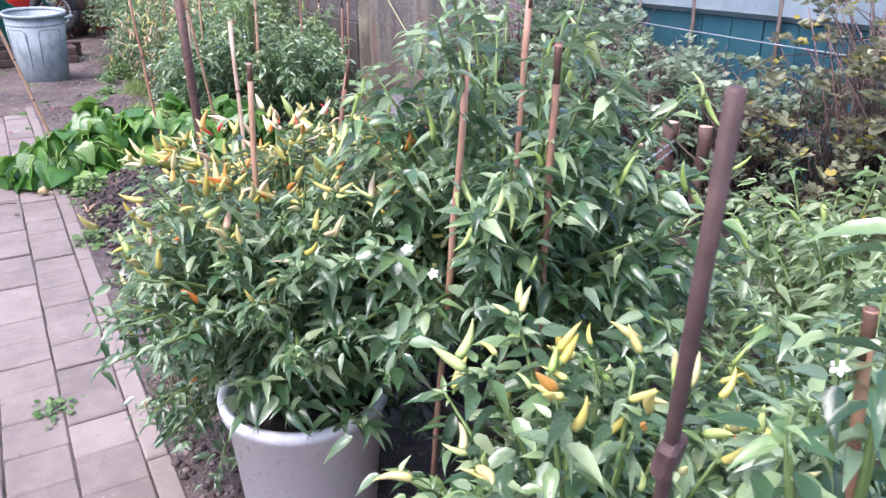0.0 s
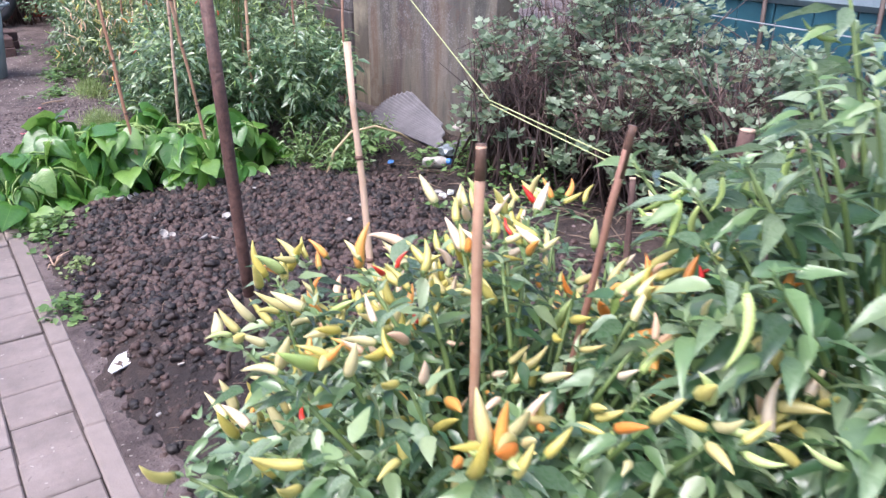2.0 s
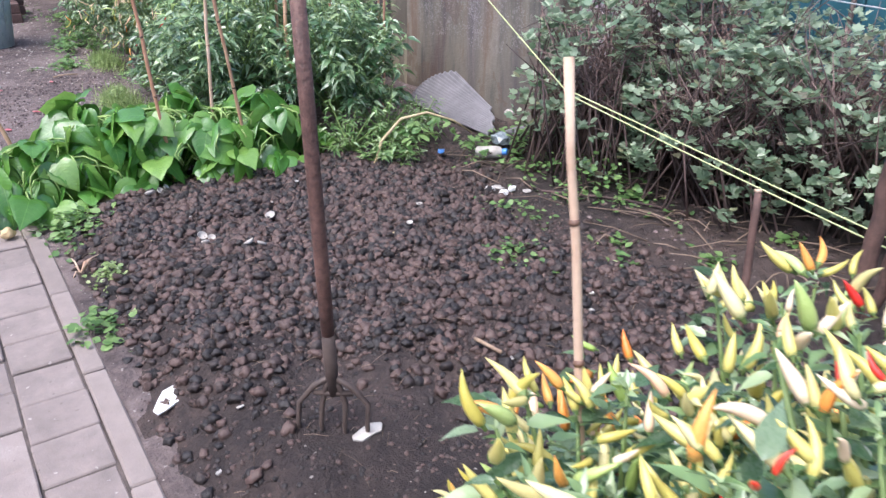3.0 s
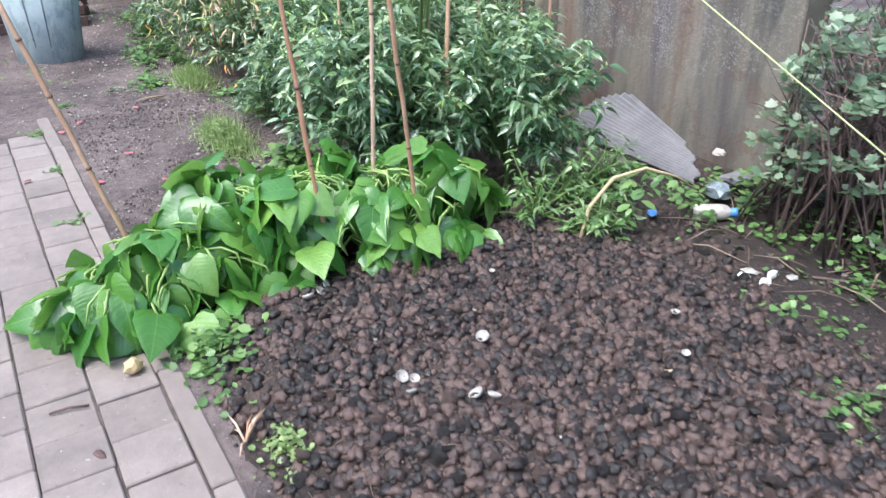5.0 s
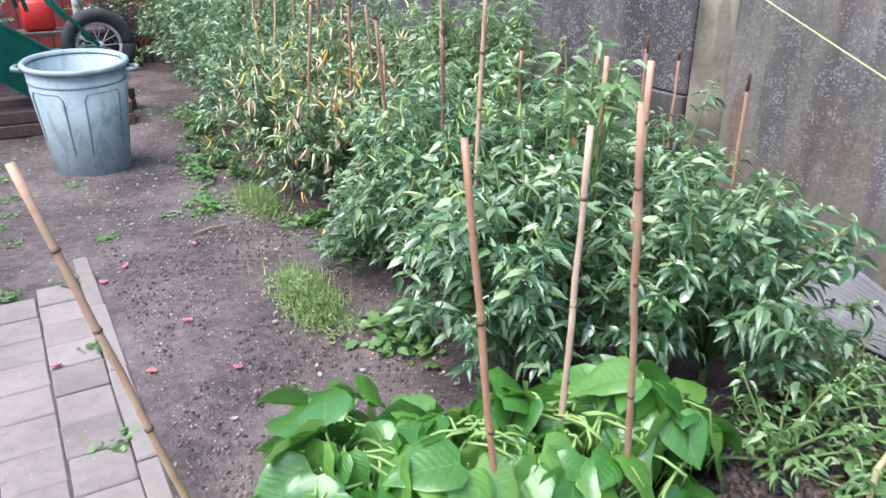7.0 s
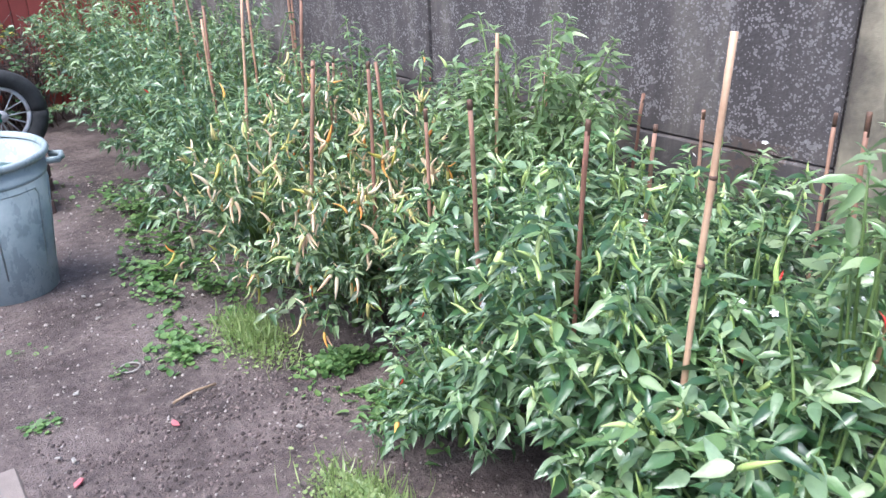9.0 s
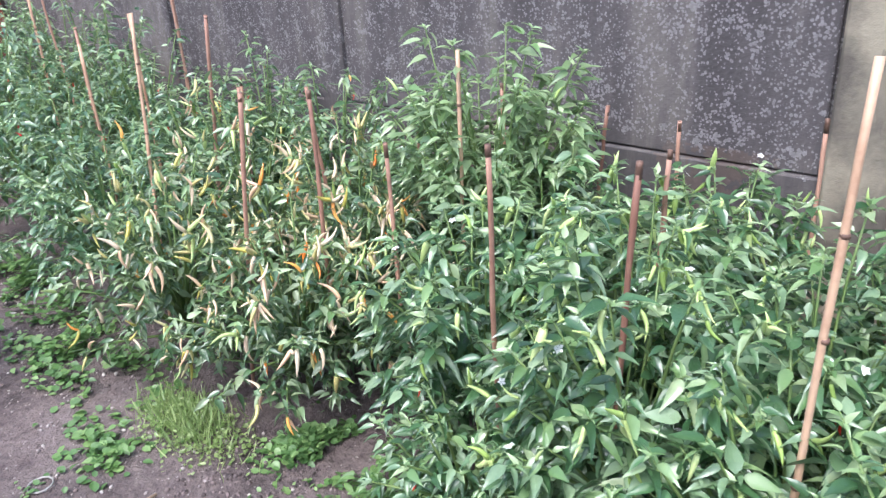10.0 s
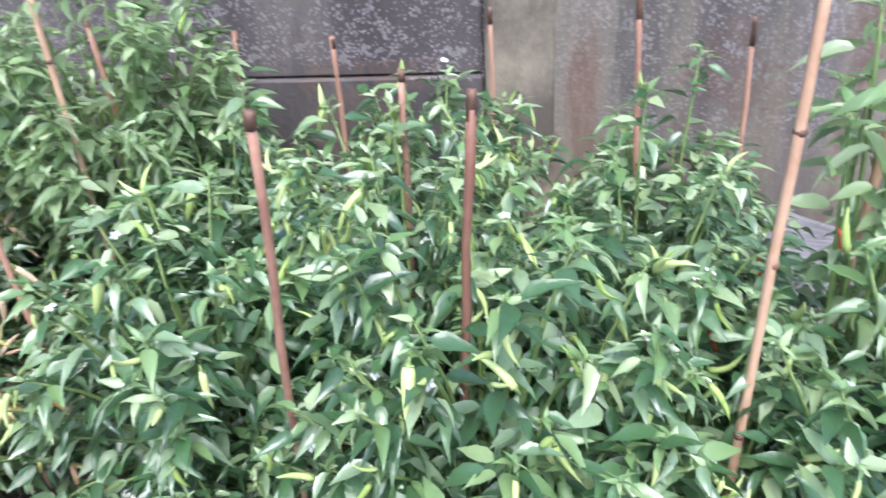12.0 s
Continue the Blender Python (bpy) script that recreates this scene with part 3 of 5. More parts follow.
def stake(kind, foot, top, radius, label, mat, sides=7, joints=True):
    """A cane or stake pushed into the soil; canes have darker nodes."""
    f, t = Vector(foot), Vector(top)
    ob = thing(kind, f, label, "stake", "stakes among the plants")
    L = t - f
    n = 9
    rng = random.Random(int(1000 * (f.x + 3 * f.y)))
    pts, rad = [], []
    for i in range(n + 1):
        k = i / n
        pts.append(L * k + Vector((rng.uniform(-1, 1), rng.uniform(-1, 1), 0)) * radius * 0.35 * (0 if i in (0, n) else 1))
        rad.append(radius * rng.uniform(0.88, 1.08))
    pts[0] = pts[0] - L.normalized() * 0.08
    part("cane" if joints else "shaft", tubes("cane", [(pts, rad)], M[mat], sides), ob)
    if joints:
        for k in (0.18, 0.42, 0.63, 0.83):
            k += rng.uniform(-0.04, 0.04)
            c, d = L * k, L.normalized() * radius
            part("joint", tubes("joint", [([c - d * 0.6, c, c + d * 0.6], [radius * 1.08, radius * 1.22, radius * 1.08])], M["node"], sides), ob)
    elif mat not in ("dark_post", "post_wood"):
        d = L.normalized()
        part("end", tubes("end", [([L - d * rng.uniform(0.02, 0.06), L - d * 0.008, L + d * 0.002], [radius * 1.02, radius * 1.02, radius * 0.96])], M["node"], sides), ob, "weathered dark top")
    return ob


# ---- setting: ground, compost bed, paving ----
def hill(x, y):
    return 0.014 * noise.noise(Vector((x * 2.2, y * 2.2, 0))) + 0.008 * noise.noise(Vector((x * 9, y * 9, 3)))


def ground_sheet():
    xs = [-400, -60, -12, -5, -3] + [-2 + 0.05 * i for i in range(101)] + [3.6, 5, 9, 14, 60, 400]
    ys = [-400, -60, -14, -6, -3] + [-1.5 + 0.05 * i for i in range(281)] + [13.2, 15, 20, 60, 400]
    V, F = [], []
    for y in ys:
        for x in xs:
            # the paved strip lies a little lower, so that the stones can be set into it
            paved = -1.06 < x < 0.0 and -1.5 < y < 6.6
            V.append((x, y, -0.06 if paved else hill(x, y) if abs(x) < 4 and -2 < y < 13 else 0.0))
    w = len(xs)
    for j in range(len(ys) - 1):
        for i in range(w - 1):
            F.append((j * w + i, j * w + i + 1, (j + 1) * w + i + 1, (j + 1) * w + i))
    return mesh_of("ground", V, F, M["soil"], True)


tagged(new("ground", ground_sheet()), "trodden grey-brown garden soil with pale specks", "ground", "", "structure")


def bed_height(x, y):
    """The dug mound: highest in its middle, falling to the soil at its edges."""
    e = min((x - 0.03) / 0.25, (1.85 - x) / 0.5, (y - 1.9) / 0.4, (4.62 - y) / 0.35, 1.0)
    e = max(0.0, e)
    return 0.055 * (e * e * (3 - 2 * e)) + 0.03 * noise.noise(Vector((x * 3.1, y * 3.1, 7))) * e + 0.016 * noise.noise(Vector((x * 11, y * 11, 1))) * e - 0.012 * (1 - e) * (1 if x < 1.2 else 0) + (hill(x, y) + 0.006) * (1 - e) * (0 if x < 1.2 else 1)


def compost_bed():
    nx, ny = 110, 96
    V, F = [], []
    for j in range(ny + 1):
        for i in range(nx + 1):
            # the sheet runs past the mound to x 3.2, darkening the ground under the hedge
            x, y = 0.01 + 3.2 * i / nx, 1.85 + 2.8 * j / ny
            V.append((x, y, bed_height(x, y) + 0.004))
    for j in range(ny):
        for i in range(nx):
            a = j * (nx + 1) + i
            F.append((a, a + 1, a + nx + 2, a + nx + 1))
    return mesh_of("compost_bed", V, F, M["compost"], True)


bed = tagged(new("compost_bed", compost_bed()), "freshly dug bed of dark crumbly compost, continued as dark ground under the hedge", "soil bed", "", "structure")


def clod_shape(seed):
    bm = bmesh.new()
    bmesh.ops.create_icosphere(bm, subdivisions=2, radius=1.0)
    for v in bm.verts:
        v.co *= 1 + 0.60 * noise.noise(v.co * 1.2 + Vector((seed, 0, 0))) + 0.48 * noise.noise(v.co * 2.9 + Vector((0, seed, 0)))
        v.co.z *= 0.72
    vs = np.array([v.co[:] for v in bm.verts])
    fs = [tuple(v.index for v in f.verts) for f in bm.faces]
    bm.free()
    return vs, fs


CLODS = [clod_shape(s * 3.7) for s in range(7)]


def crumb_shape(seed):
    bm = bmesh.new()
    bmesh.ops.create_icosphere(bm, subdivisions=1, radius=1.0)
    for v in bm.verts:
        v.co *= 1 + 0.55 * noise.noise(v.co * 1.6 + Vector((seed, 0, 0)))
        v.co.z *= 0.7
    vs = np.array([v.co[:] for v in bm.verts])
    fs = [tuple(v.index for v in f.verts) for f in bm.faces]
    bm.free()
    return vs, fs


CRUMBS = [crumb_shape(s * 2.9) for s in range(4)]


def scatter(name, shapes, items, mat, label, category, smooth=True):
    me = leaf_cloud(name, shapes, items, mat)
    if not smooth:
        me.shade_flat()
    return tagged(new(name, me), label, category, "", "stuff")


def turn_of(rng):
    return Euler((rng.uniform(-0.9, 0.9), rng.uniform(-0.9, 0.9), rng.uniform(0, 6.28))).to_matrix()


rng = random.Random(5)
items, large = [], []
CLOD_MESH = [mesh_of("clod", v, f, M["clod"], True) for v, f in CLODS]
for i in range(32000):
    x, y = rng.uniform(0.05, 1.85), rng.uniform(1.95, 4.6)
    dense = 0.55 + 0.9 * noise.noise(Vector((x * 1.4, y * 1.4, 11))) + (0.45 if 2.9 < y < 4.4 and 0.2 < x < 1.5 else -0.1)
    if rng.random() > dense or (x < 0.55 and y < 3.1 and rng.random() < 0.6) or rng.random() < (x - 1.35) / 0.6:
        continue
    r = 0.003 + 0.0165 * rng.random() ** 1.8
    item = ((x, y, bed_height(x, y) + r * 0.55), turn_of(rng), r, rng.randrange(7))
    if r > 0.0145 and 2.9 < y < 4.3 and len(large) < 300:
        large.append(item)
    else:
        items.append(item)
for p, turn, r, k in large:
    part("clod", CLOD_MESH[k], bed, "", Matrix.LocRotScale(Vector(p), turn.to_quaternion(), Vector((r * rng.uniform(0.9, 1.4), r, r))))
fine = []
for i in range(17000):
    x, y = rng.uniform(0.03, 2.5), rng.uniform(1.9, 4.62)
    r = 0.0025 + 0.007 * rng.random() ** 2
    if noise.noise(Vector((x * 2.5, y * 2.5, 21))) > -0.25 + (0.25 if x > 1.8 else 0):
        fine.append(((x, y, bed_height(x, y) + r * 0.4), turn_of(rng), r, rng.randrange(4)))
scatter("compost_crumbs", CRUMBS, fine, M["clod"], "fine dark crumbs of compost over the bed", "soil")
scatter("compost_clods", CLODS, items, M["clod"], "loose rounded clods of dark compost on the bed", "soil")
items = []
for i in range(1500):
    x, y = rng.uniform(0.02, 1.0), rng.uniform(4.9, 9.8)
    r = 0.002 + 0.005 * rng.random() ** 2
    items.append(((x, y, hill(x, y) + r * 0.3), turn_of(rng), r, rng.randrange(4)))
for i in range(900):
    x, y = rng.uniform(-0.6, 0.9), rng.uniform(6.7, 10.5)
    r = 0.002 + 0.007 * rng.random() ** 2
    items.append(((x, y, hill(x, y) + r * 0.3), turn_of(rng), r, rng.randrange(4)))
scatter("pebbles", CRUMBS, items, M["pebble"], "small pale stones and crumbs on the trodden soil", "pebbles")
items = []
for i in range(8000):
    x, y = rng.uniform(0.05, 0.95), rng.uniform(4.9, 6.8)
    r = 0.0012 + 0.007 * rng.random() ** 3
    if noise.noise(Vector((x * 3, y * 3, 0))) > -0.1:
        items.append(((x, y, hill(x, y) + r * 0.3), turn_of(rng), r, rng.randrange(4)))
for i in range(500):
    x, y = rng.uniform(0.0, 0.14), rng.uniform(0.4, 2.2)
    r = 0.004 + 0.010 * rng.random() ** 2
    items.append(((x, y, hill(x, y) + r * 0.3), turn_of(rng), r, rng.randrange(4)))
for i in range(900):
    x, y = rng.uniform(1.6, 2.36), rng.uniform(2.6, 4.6)
    r = 0.004 + 0.012 * rng.random() ** 2.5
    items.append(((x, y, hill(x, y) + r * 0.3), turn_of(rng), r, rng.randrange(4)))
scatter("soil_crumbs", CRUMBS, items, M["crumb"], "dark crumbs of dug earth lying on the soil", "soil")

# ---- setting: walls ----
WALL_X = 2.38


def wall_right():
    """Cast concrete wall: panels with a ledge low down and broad flush piers at the joints."""
    ob = thing("wall_right", (0, 0, 0), "stained grey concrete garden wall spotted with lichen", "wall", "", "structure")
    edges = [4.14, 5.735, 8.0, 9.6, 12.4]
    for a, b in zip(edges[:-1], edges[1:]):
        first = a < 5
        bm = bmesh.new()
        box(WALL_X + 0.0, WALL_X + 0.16, a + 0.006, b - 0.006, -0.1 if first else 0.615, 1.95, 0.006, bm)
        part("panel", from_bm("panel", bm, M["pale_concrete" if first else "concrete"]), ob)
        if first:
            continue
        bm = bmesh.new()
        box(WALL_X - 0.018, WALL_X + 0.17, a + 0.004, b - 0.004, -0.1, 0.611, 0.005, bm)
        part("plinth", from_bm("plinth", bm, M["concrete"]), ob)
    bm = bmesh.new()
    box(WALL_X + 0.02, WALL_X + 0.14, 4.15, 12.39, 0.0, 1.9, 0, bm)
    part("core", from_bm("core", bm, M["concrete"]), ob)
    for y, w in ((5.63, 0.20), (8.02, 0.18), (9.62, 0.18)):
        bm = bmesh.new()
        box(WALL_X - (0.008 if y < 6 else 0.03), WALL_X + 0.05, y - w / 2 + 0.0, y + w / 2, -0.1, 1.96, 0.010, bm)
        part("pier", from_bm("pier", bm, M["pier" if y < 6 else "concrete"]), ob)
    bm = bmesh.new()
    box(WALL_X - 0.05, WALL_X + 0.22, 4.12, 12.42, 1.955, 2.02, 0.012, bm)
    part("coping", from_bm("coping", bm, M["concrete"]), ob)
    return ob


wall_right()


def board_wall(name, x0, x1, y, z1, mat, label, along="x", width=0.14):
    ob = thing(name, (0, 0, 0), label, "wall", "", "structure")
    n = int((x1 - x0) / width)
    b = box(0.003, width - 0.003, -0.012, 0.012, 0, z1, 0.004)
    me = from_bm("board", b, M[mat])
    for i in range(n):
        off = 0.004 * (i % 2)
        m = pose(x0 + width * i, y + off, 0) if along == "x" else pose(y + off, x0 + width * (i + 1), 0, 0, 0, -90)
        part("board", me, ob, "", m)
    bm = box(x0, x1, y + 0.03, y + 0.07, 0, z1 - 0.02) if along == "x" else box(y + 0.03, y + 0.07, x0, x1, 0, z1 - 0.02)
    part("backing", from_bm("backing", bm, M["dark_post"]), ob)
    return ob


board_wall("wall_far", -3.0, 2.36, 12.2, 2.2, "red_paint", "weathered dark red boarded shed wall")
fence = board_wall("fence_right", -2.0, 4.4, 3.55, 0.82, "teal_paint", "low dark teal sheet fence with a pale rail behind the hedge", "y", 0.22)
part("top_rail", from_bm("top_rail", box(3.50, 3.62, -2.0, 4.4, 0.822, 1.02, 0.03), M["pale_rail"]), fence, "pale grey-blue top rail")
for y in (3.75, 3.30, 2.70, 2.05):
    part("post", tubes("post", [([(3.51, y, 0.0), (3.50, y + 0.02, 0.98)], [0.014, 0.012])], M["steel"], 8), fence, "grey fence post")
bm = box(-6.3, -6.0, -6, 13, -0.1, 2.6)
tagged(new("wall_left", from_bm("wall_left", bm, M["house_wall"])), "plain rendered wall of the house", "wall", "", "structure")
bm = box(-6.0, 3.9, -6.3, -6.0, -0.1, 2.0)
tagged(new("wall_back", from_bm("wall_back", bm, M["house_wall"])), "plain rendered garden wall", "wall", "", "structure")

# ---- near plants beside the path ----
YELLOW = ("cream",) * 9 + ("lemon",) * 13 + ("lime", "lime", "lime", "salmon", "salmon", "salmon", "orange", "orange", "orange", "red")


def tub(at, r0, r1, h, mat, label):
    ob = thing("plant_tub", at, label, "pot", "tubs with chilli plants")
    v, f = lathe([(0.0, 0.0), (r0 - 0.01, 0.0), (r0, 0.012), (r1, h - 0.03), (r1 + 0.012, h - 0.028), (r1 + 0.014, h - 0.004), (r1 + 0.004, h), (r1 - 0.006, h - 0.004), (r1 - 0.012, h - 0.06)], 36)
    part("wall", mesh_of("wall", v, f, M[mat], True), ob)
    v, f = lathe([(0.0, h - 0.05), (r1 * 0.5, h - 0.045), (r1 - 0.013, h - 0.055)], 24)
    part("soil", mesh_of("soil", v, f, M["compost"], True), ob, "dark potting soil")
    return ob


tub((0.240, 1.34, 0.0), 0.143, 0.168, 0.360, "white_plastic", "white plastic tub holding a chilli plant")
tub((0.66, 1.12, 0.0), 0.16, 0.19, 0.38, "black_plastic", "black plastic tub hidden under a chilli plant")
tub((0.36, 0.56, 0.0), 0.14, 0.165, 0.28, "black_plastic", "black plastic tub at the path's edge")
chilli_plant((0.24, 1.42, 0.33), 0.38, 0.56, 11, "bushy chilli plant crowded with cream and orange pods", 165, 19, 0.041, YELLOW, 300, 0.040, True, 200, 0.28, 0, "chilli plants in tubs", skirt=0.17)
chilli_plant((0.27, 1.29, 0.30), 0.20, 0.30, 24, "low leafy chilli shoots over the tub's rim", 34, 14, 0.058, (), 0, 0.04, False, 0, 0.1, 0, "chilli plants in tubs")
chilli_plant((0.46, 1.60, 0.06), 0.35, 0.80, 22, "bushy chilli plant crowded with cream and orange pods", 160, 20, 0.040, YELLOW, 280, 0.040, True, 160, -0.1, 0, "chilli plants in tubs")
chilli_plant((0.22, 1.64, 0.05), 0.30, 0.80, 23, "bushy chilli plant crowded with cream and orange pods", 135, 20, 0.040, YELLOW, 240, 0.040, True, 120, -0.1, 0, "chilli plants in tubs")
chilli_plant((0.61, 1.15, 0.33), 0.44, 0.84, 12, "tall green chilli plant tied to wooden stakes", 150, 22, 0.054, ("lime",) + ("lime_long",) * 14, 80, 0.052, False, 250, 0.22, 14, "chilli plants in tubs")
chilli_plant((0.38, 0.58, 0.22), 0.29, 0.56, 13, "low chilli plant with pale yellow upright pods", 50, 18, 0.054, ("lemon",) * 6 + ("cream",) * 4 + ("lime", "lime", "orange"), 70, 0.042, True, 150, 0.2, 0, "chilli plants in tubs")
chilli_plant((0.50, 0.30, 0.0), 0.20, 1.12, 20, "tall thin chilli plant with large leaves", 30, 14, 0.058, ("red", "lime_long"), 8, 0.04, False, 0, 0.3, 3, "chilli plants in tubs")
chilli_plant((0.62, 0.80, 0.0), 0.30, 0.66, 21, "green chilli plant with a few pods", 44, 22, 0.054, ("lemon", "lime", "lime_long"), 18, 0.05, False, 0, 0.1, 4, "chilli plants in tubs")
chilli_plant((1.02, 0.62, 0.0), 0.36, 0.66, 14, "green chilli plant with red pods", 48, 22, 0.056, ("red", "lime_long", "lime_long"), 14, 0.045, False, 0, 0.1, 6, "chilli plants in tubs")
chilli_plant((1.15, 1.30, 0.0), 0.38, 0.62, 15, "leafy pale green pepper plant", 44, 26, 0.054, ("lime",), 8, 0.06, False, 0, 0.1, 6, "chilli plants in tubs", "pale_leaf")
chilli_plant((1.55, 0.95, 0.0), 0.42, 0.60, 16, "leafy pale green pepper plant", 44, 26, 0.054, ("lime",), 8, 0.06, False, 0, 0.1, 6, "chilli plants in tubs", "pale_leaf")
chilli_plant((1.50, 1.72, 0.0), 0.30, 0.42, 17, "low pale green pepper plant", 34, 20, 0.060, ("lime",), 6, 0.06, False, 0, 0.1, 4, "chilli plants in tubs", "pale_leaf")
chilli_plant((0.95, 0.25, 0.0), 0.34, 0.52, 18, "green chilli plant with red pods", 36, 20, 0.066, ("red", "orange", "lime_long"), 10, 0.042, False, 0, 0.1, 4, "chilli plants in tubs")
chilli_plant((1.9, 1.25, 0.0), 0.40, 0.66, 19, "leafy pale green pepper plant", 40, 22, 0.064, ("lime",), 6, 0.06, False, 0, 0.1, 4, "chilli plants in tubs", "pale_leaf")

BRACKET = 0.80
# stakes of the near plants: foot and top
stake("bamboo_stake", (0.26, 1.676, 0.2), (0.311, 1.892, 1.06), 0.0054, "thin pale bamboo cane in the tub", "split_wood")
stake("wooden_stake", (0.16, 1.38, 0.2), (0.223, 1.457, 1.025), 0.0058, "pale brown wooden stake with a sawn top", "bamboo", 6, False)
stake("wooden_stake", (0.30, 1.49, 0.2), (0.427, 1.45, 1.015), 0.0053, "leaning red-brown wooden stake", "stake_wood", 6, False)
stake("wooden_stake", (0.41, 1.07, 0.3), (0.417, 0.983, 1.06), 0.0064, "split red-brown wooden stake", "stake_wood", 5, False)
stake("wooden_stake", (0.525, 0.91, 0.3), (0.543, 0.92, 1.10), 0.0064, "straight red-brown wooden stake", "stake_wood", 6, False)
stake("wooden_stake", (0.59, 1.11, 0.3), (0.672, 1.17, 1.16), 0.0064, "slanting red-brown wooden stake", "stake_wood", 6, False)
stake("metal_stake", (0.299, 0.439, 0.0), (0.070, 0.214, 1.19), 0.0055, "dark rusty iron stake beside the plants", "dark_post", 5, False)
iron = [o for o in bpy.data.objects if o.name.startswith("metal_stake")][0]
plate = box(-0.013, 0.011, -0.0065, 0.0065, -0.014, 0.014, 0.003)
part("bracket", from_bm("bracket", plate, M["dark_post"]), iron, "dark rusty plate", pose(-0.229 * BRACKET, -0.225 * BRACKET, 1.19 * BRACKET, 10, -8, 20))
stake("wooden_stake", (0.545, 0.30, 0.0), (0.53, 0.372, 0.895), 0.008, "leaning pale wooden stake", "bamboo", 6, False)


# ---- garden fork standing in the compost ----
def garden_fork(foot, top):
    f, t = Vector(foot), Vector(top)
    L = t - f
    ob = thing("garden_fork", f, "garden fork with a dark shaft standing upright in the compost", "fork")
    part("shaft", tubes("shaft", [([L * 0.17, L * 0.4, L * 0.7, L * 0.985], [0.0145, 0.0155, 0.015, 0.0145])], M["fork_shaft"], 12), ob)
    part("socket", tubes("socket", [([L * 0.10, L * 0.17, L * 0.30], [0.010, 0.0155, 0.0145])], M["steel"], 12), ob, "rusty steel socket")
    side = Vector((0.80, -0.60, 0))
    part("handle", tubes("handle", [([L - side * 0.06, L - side * 0.02, L + side * 0.02, L + side * 0.06], [0.013, 0.0165, 0.0165, 0.013])], M["grip"], 10), ob, "worn grey handle")
    part("shoulder", tubes("shoulder", [([L * 0.105 + side * k for k in (-0.045, 0.0, 0.045)], [0.006, 0.009, 0.006])], M["steel"], 8), ob)
    for k in (-0.08, -0.027, 0.027, 0.08):
        p = L * 0.105 + side * k
        part("tine", tubes("tine", [([L * 0.15, p * 0.55 + L * 0.063, p + Vector((0, 0, -0.03)), p + Vector((-0.012, -0.015, -0.07)), p + Vector((0, 0, -0.19))], [0.008, 0.0075, 0.007, 0.006, 0.003])], M["steel"], 6), ob)
    return ob


garden_fork((0.385, 2.63, 0.04), (0.347, 2.620, 1.13))


# ---- bean row ----
def bean_plant(at, radius, height, count, seed):
    rng = random.Random(seed)
    ob = thing("bean_plant", at, "climbing bean plant with large drooping green leaves", "plant", "bean row")
    lines, leaves = [], []
    for i in range(count):
        a, k = rng.uniform(0, 6.283), rng.random() ** 0.6
        x, y = radius * k * math.cos(a), radius * 0.85 * k * math.sin(a)
        z = max(0.07, height * (1 - 0.75 * k * k) * rng.uniform(0.65, 1.1))
        p = Vector((x, y, z))
        out = Vector((math.cos(a), math.sin(a), 0))
        foot = Vector((x * 0.25, y * 0.25, 0.0))
        lines.append(([foot, foot.lerp(p, 0.6) + Vector((0, 0, 0.07)), p], [0.0035, 0.003, 0.002]))
        for j in range(3):
            d = out * rng.uniform(0.3, 0.9) + Vector((math.cos(a + 2.1 * j), math.sin(a + 2.1 * j), 0)) * 0.7 + Vector((0, 0, rng.uniform(-1.3, 0.15)))
            leaves.append((p + d.normalized() * 0.015, basis(d, (out.x * 0.7 + rng.uniform(-0.6, 0.6), out.y * 0.7 + rng.uniform(-0.6, 0.6), 1), rng.uniform(-0.9, 0.9)), rng.uniform(0.070, 0.162), rng.randrange(3)))
    part("stem", tubes("stem", lines, M["vine"], 5), ob)
    single_leaves("leaf", BEAN_LEAF_MESH, leaves, ob)
    for i in range(int(count * 1.2)):
        a, k = rng.uniform(0, 6.283), rng.uniform(0, 0.85)
        p = Vector((radius * k * math.cos(a), radius * 0.8 * k * math.sin(a), height * (0.86 - 0.5 * k * k)))
        q = p + Vector((rng.uniform(-0.10, 0.10), rng.uniform(-0.10, 0.10), -0.02))
        pod = ([p, p.lerp(q, 0.5) + Vector((0, 0, 0.012)), q, q + Vector((rng.uniform(-0.03, 0.03), rng.uniform(-0.03, 0.03), -0.05))], [0.003, 0.0042, 0.0042, 0.002])
        part("pod", tubes("pod", [pod], M["vine"], 5), ob, "thin pale green pod")
    return ob


for i, (x, y, r, h, n) in enumerate(((-0.08, 4.54, 0.18, 0.20, 34), (0.06, 4.56, 0.25, 0.28, 42), (0.30, 4.62, 0.28, 0.36, 48), (0.54, 4.56, 0.27, 0.38, 48), (0.78, 4.52, 0.26, 0.36, 46), (1.00, 4.50, 0.22, 0.34, 36), (0.36, 4.86, 0.19, 0.26, 16))):
    bean_plant((x, y, 0.0), r, h, n, 40 + i)
stake("bamboo_cane", (0.041, 4.751, 0.0), (-0.180, 4.866, 0.945), 0.0083, "leaning orange-brown bamboo cane", "bamboo")
stake("bamboo_cane", (0.541, 4.408, 0.0), (0.488, 4.506, 0.98), 0.0075, "slim orange-brown bamboo cane", "bamboo")
stake("bamboo_cane", (0.88, 4.406, 0.0), (0.737, 4.357, 1.04), 0.0072, "slim orange-brown bamboo cane", "bamboo")
stake("bamboo_cane", (0.753, 4.519, 0.0), (0.803, 4.551, 0.95), 0.0072, "pale split bamboo cane", "split_wood")
stake("bamboo_cane", (1.26, 4.86, 0.0), (1.30, 4.90, 0.98), 0.009, "slim brown bamboo cane", "bamboo")

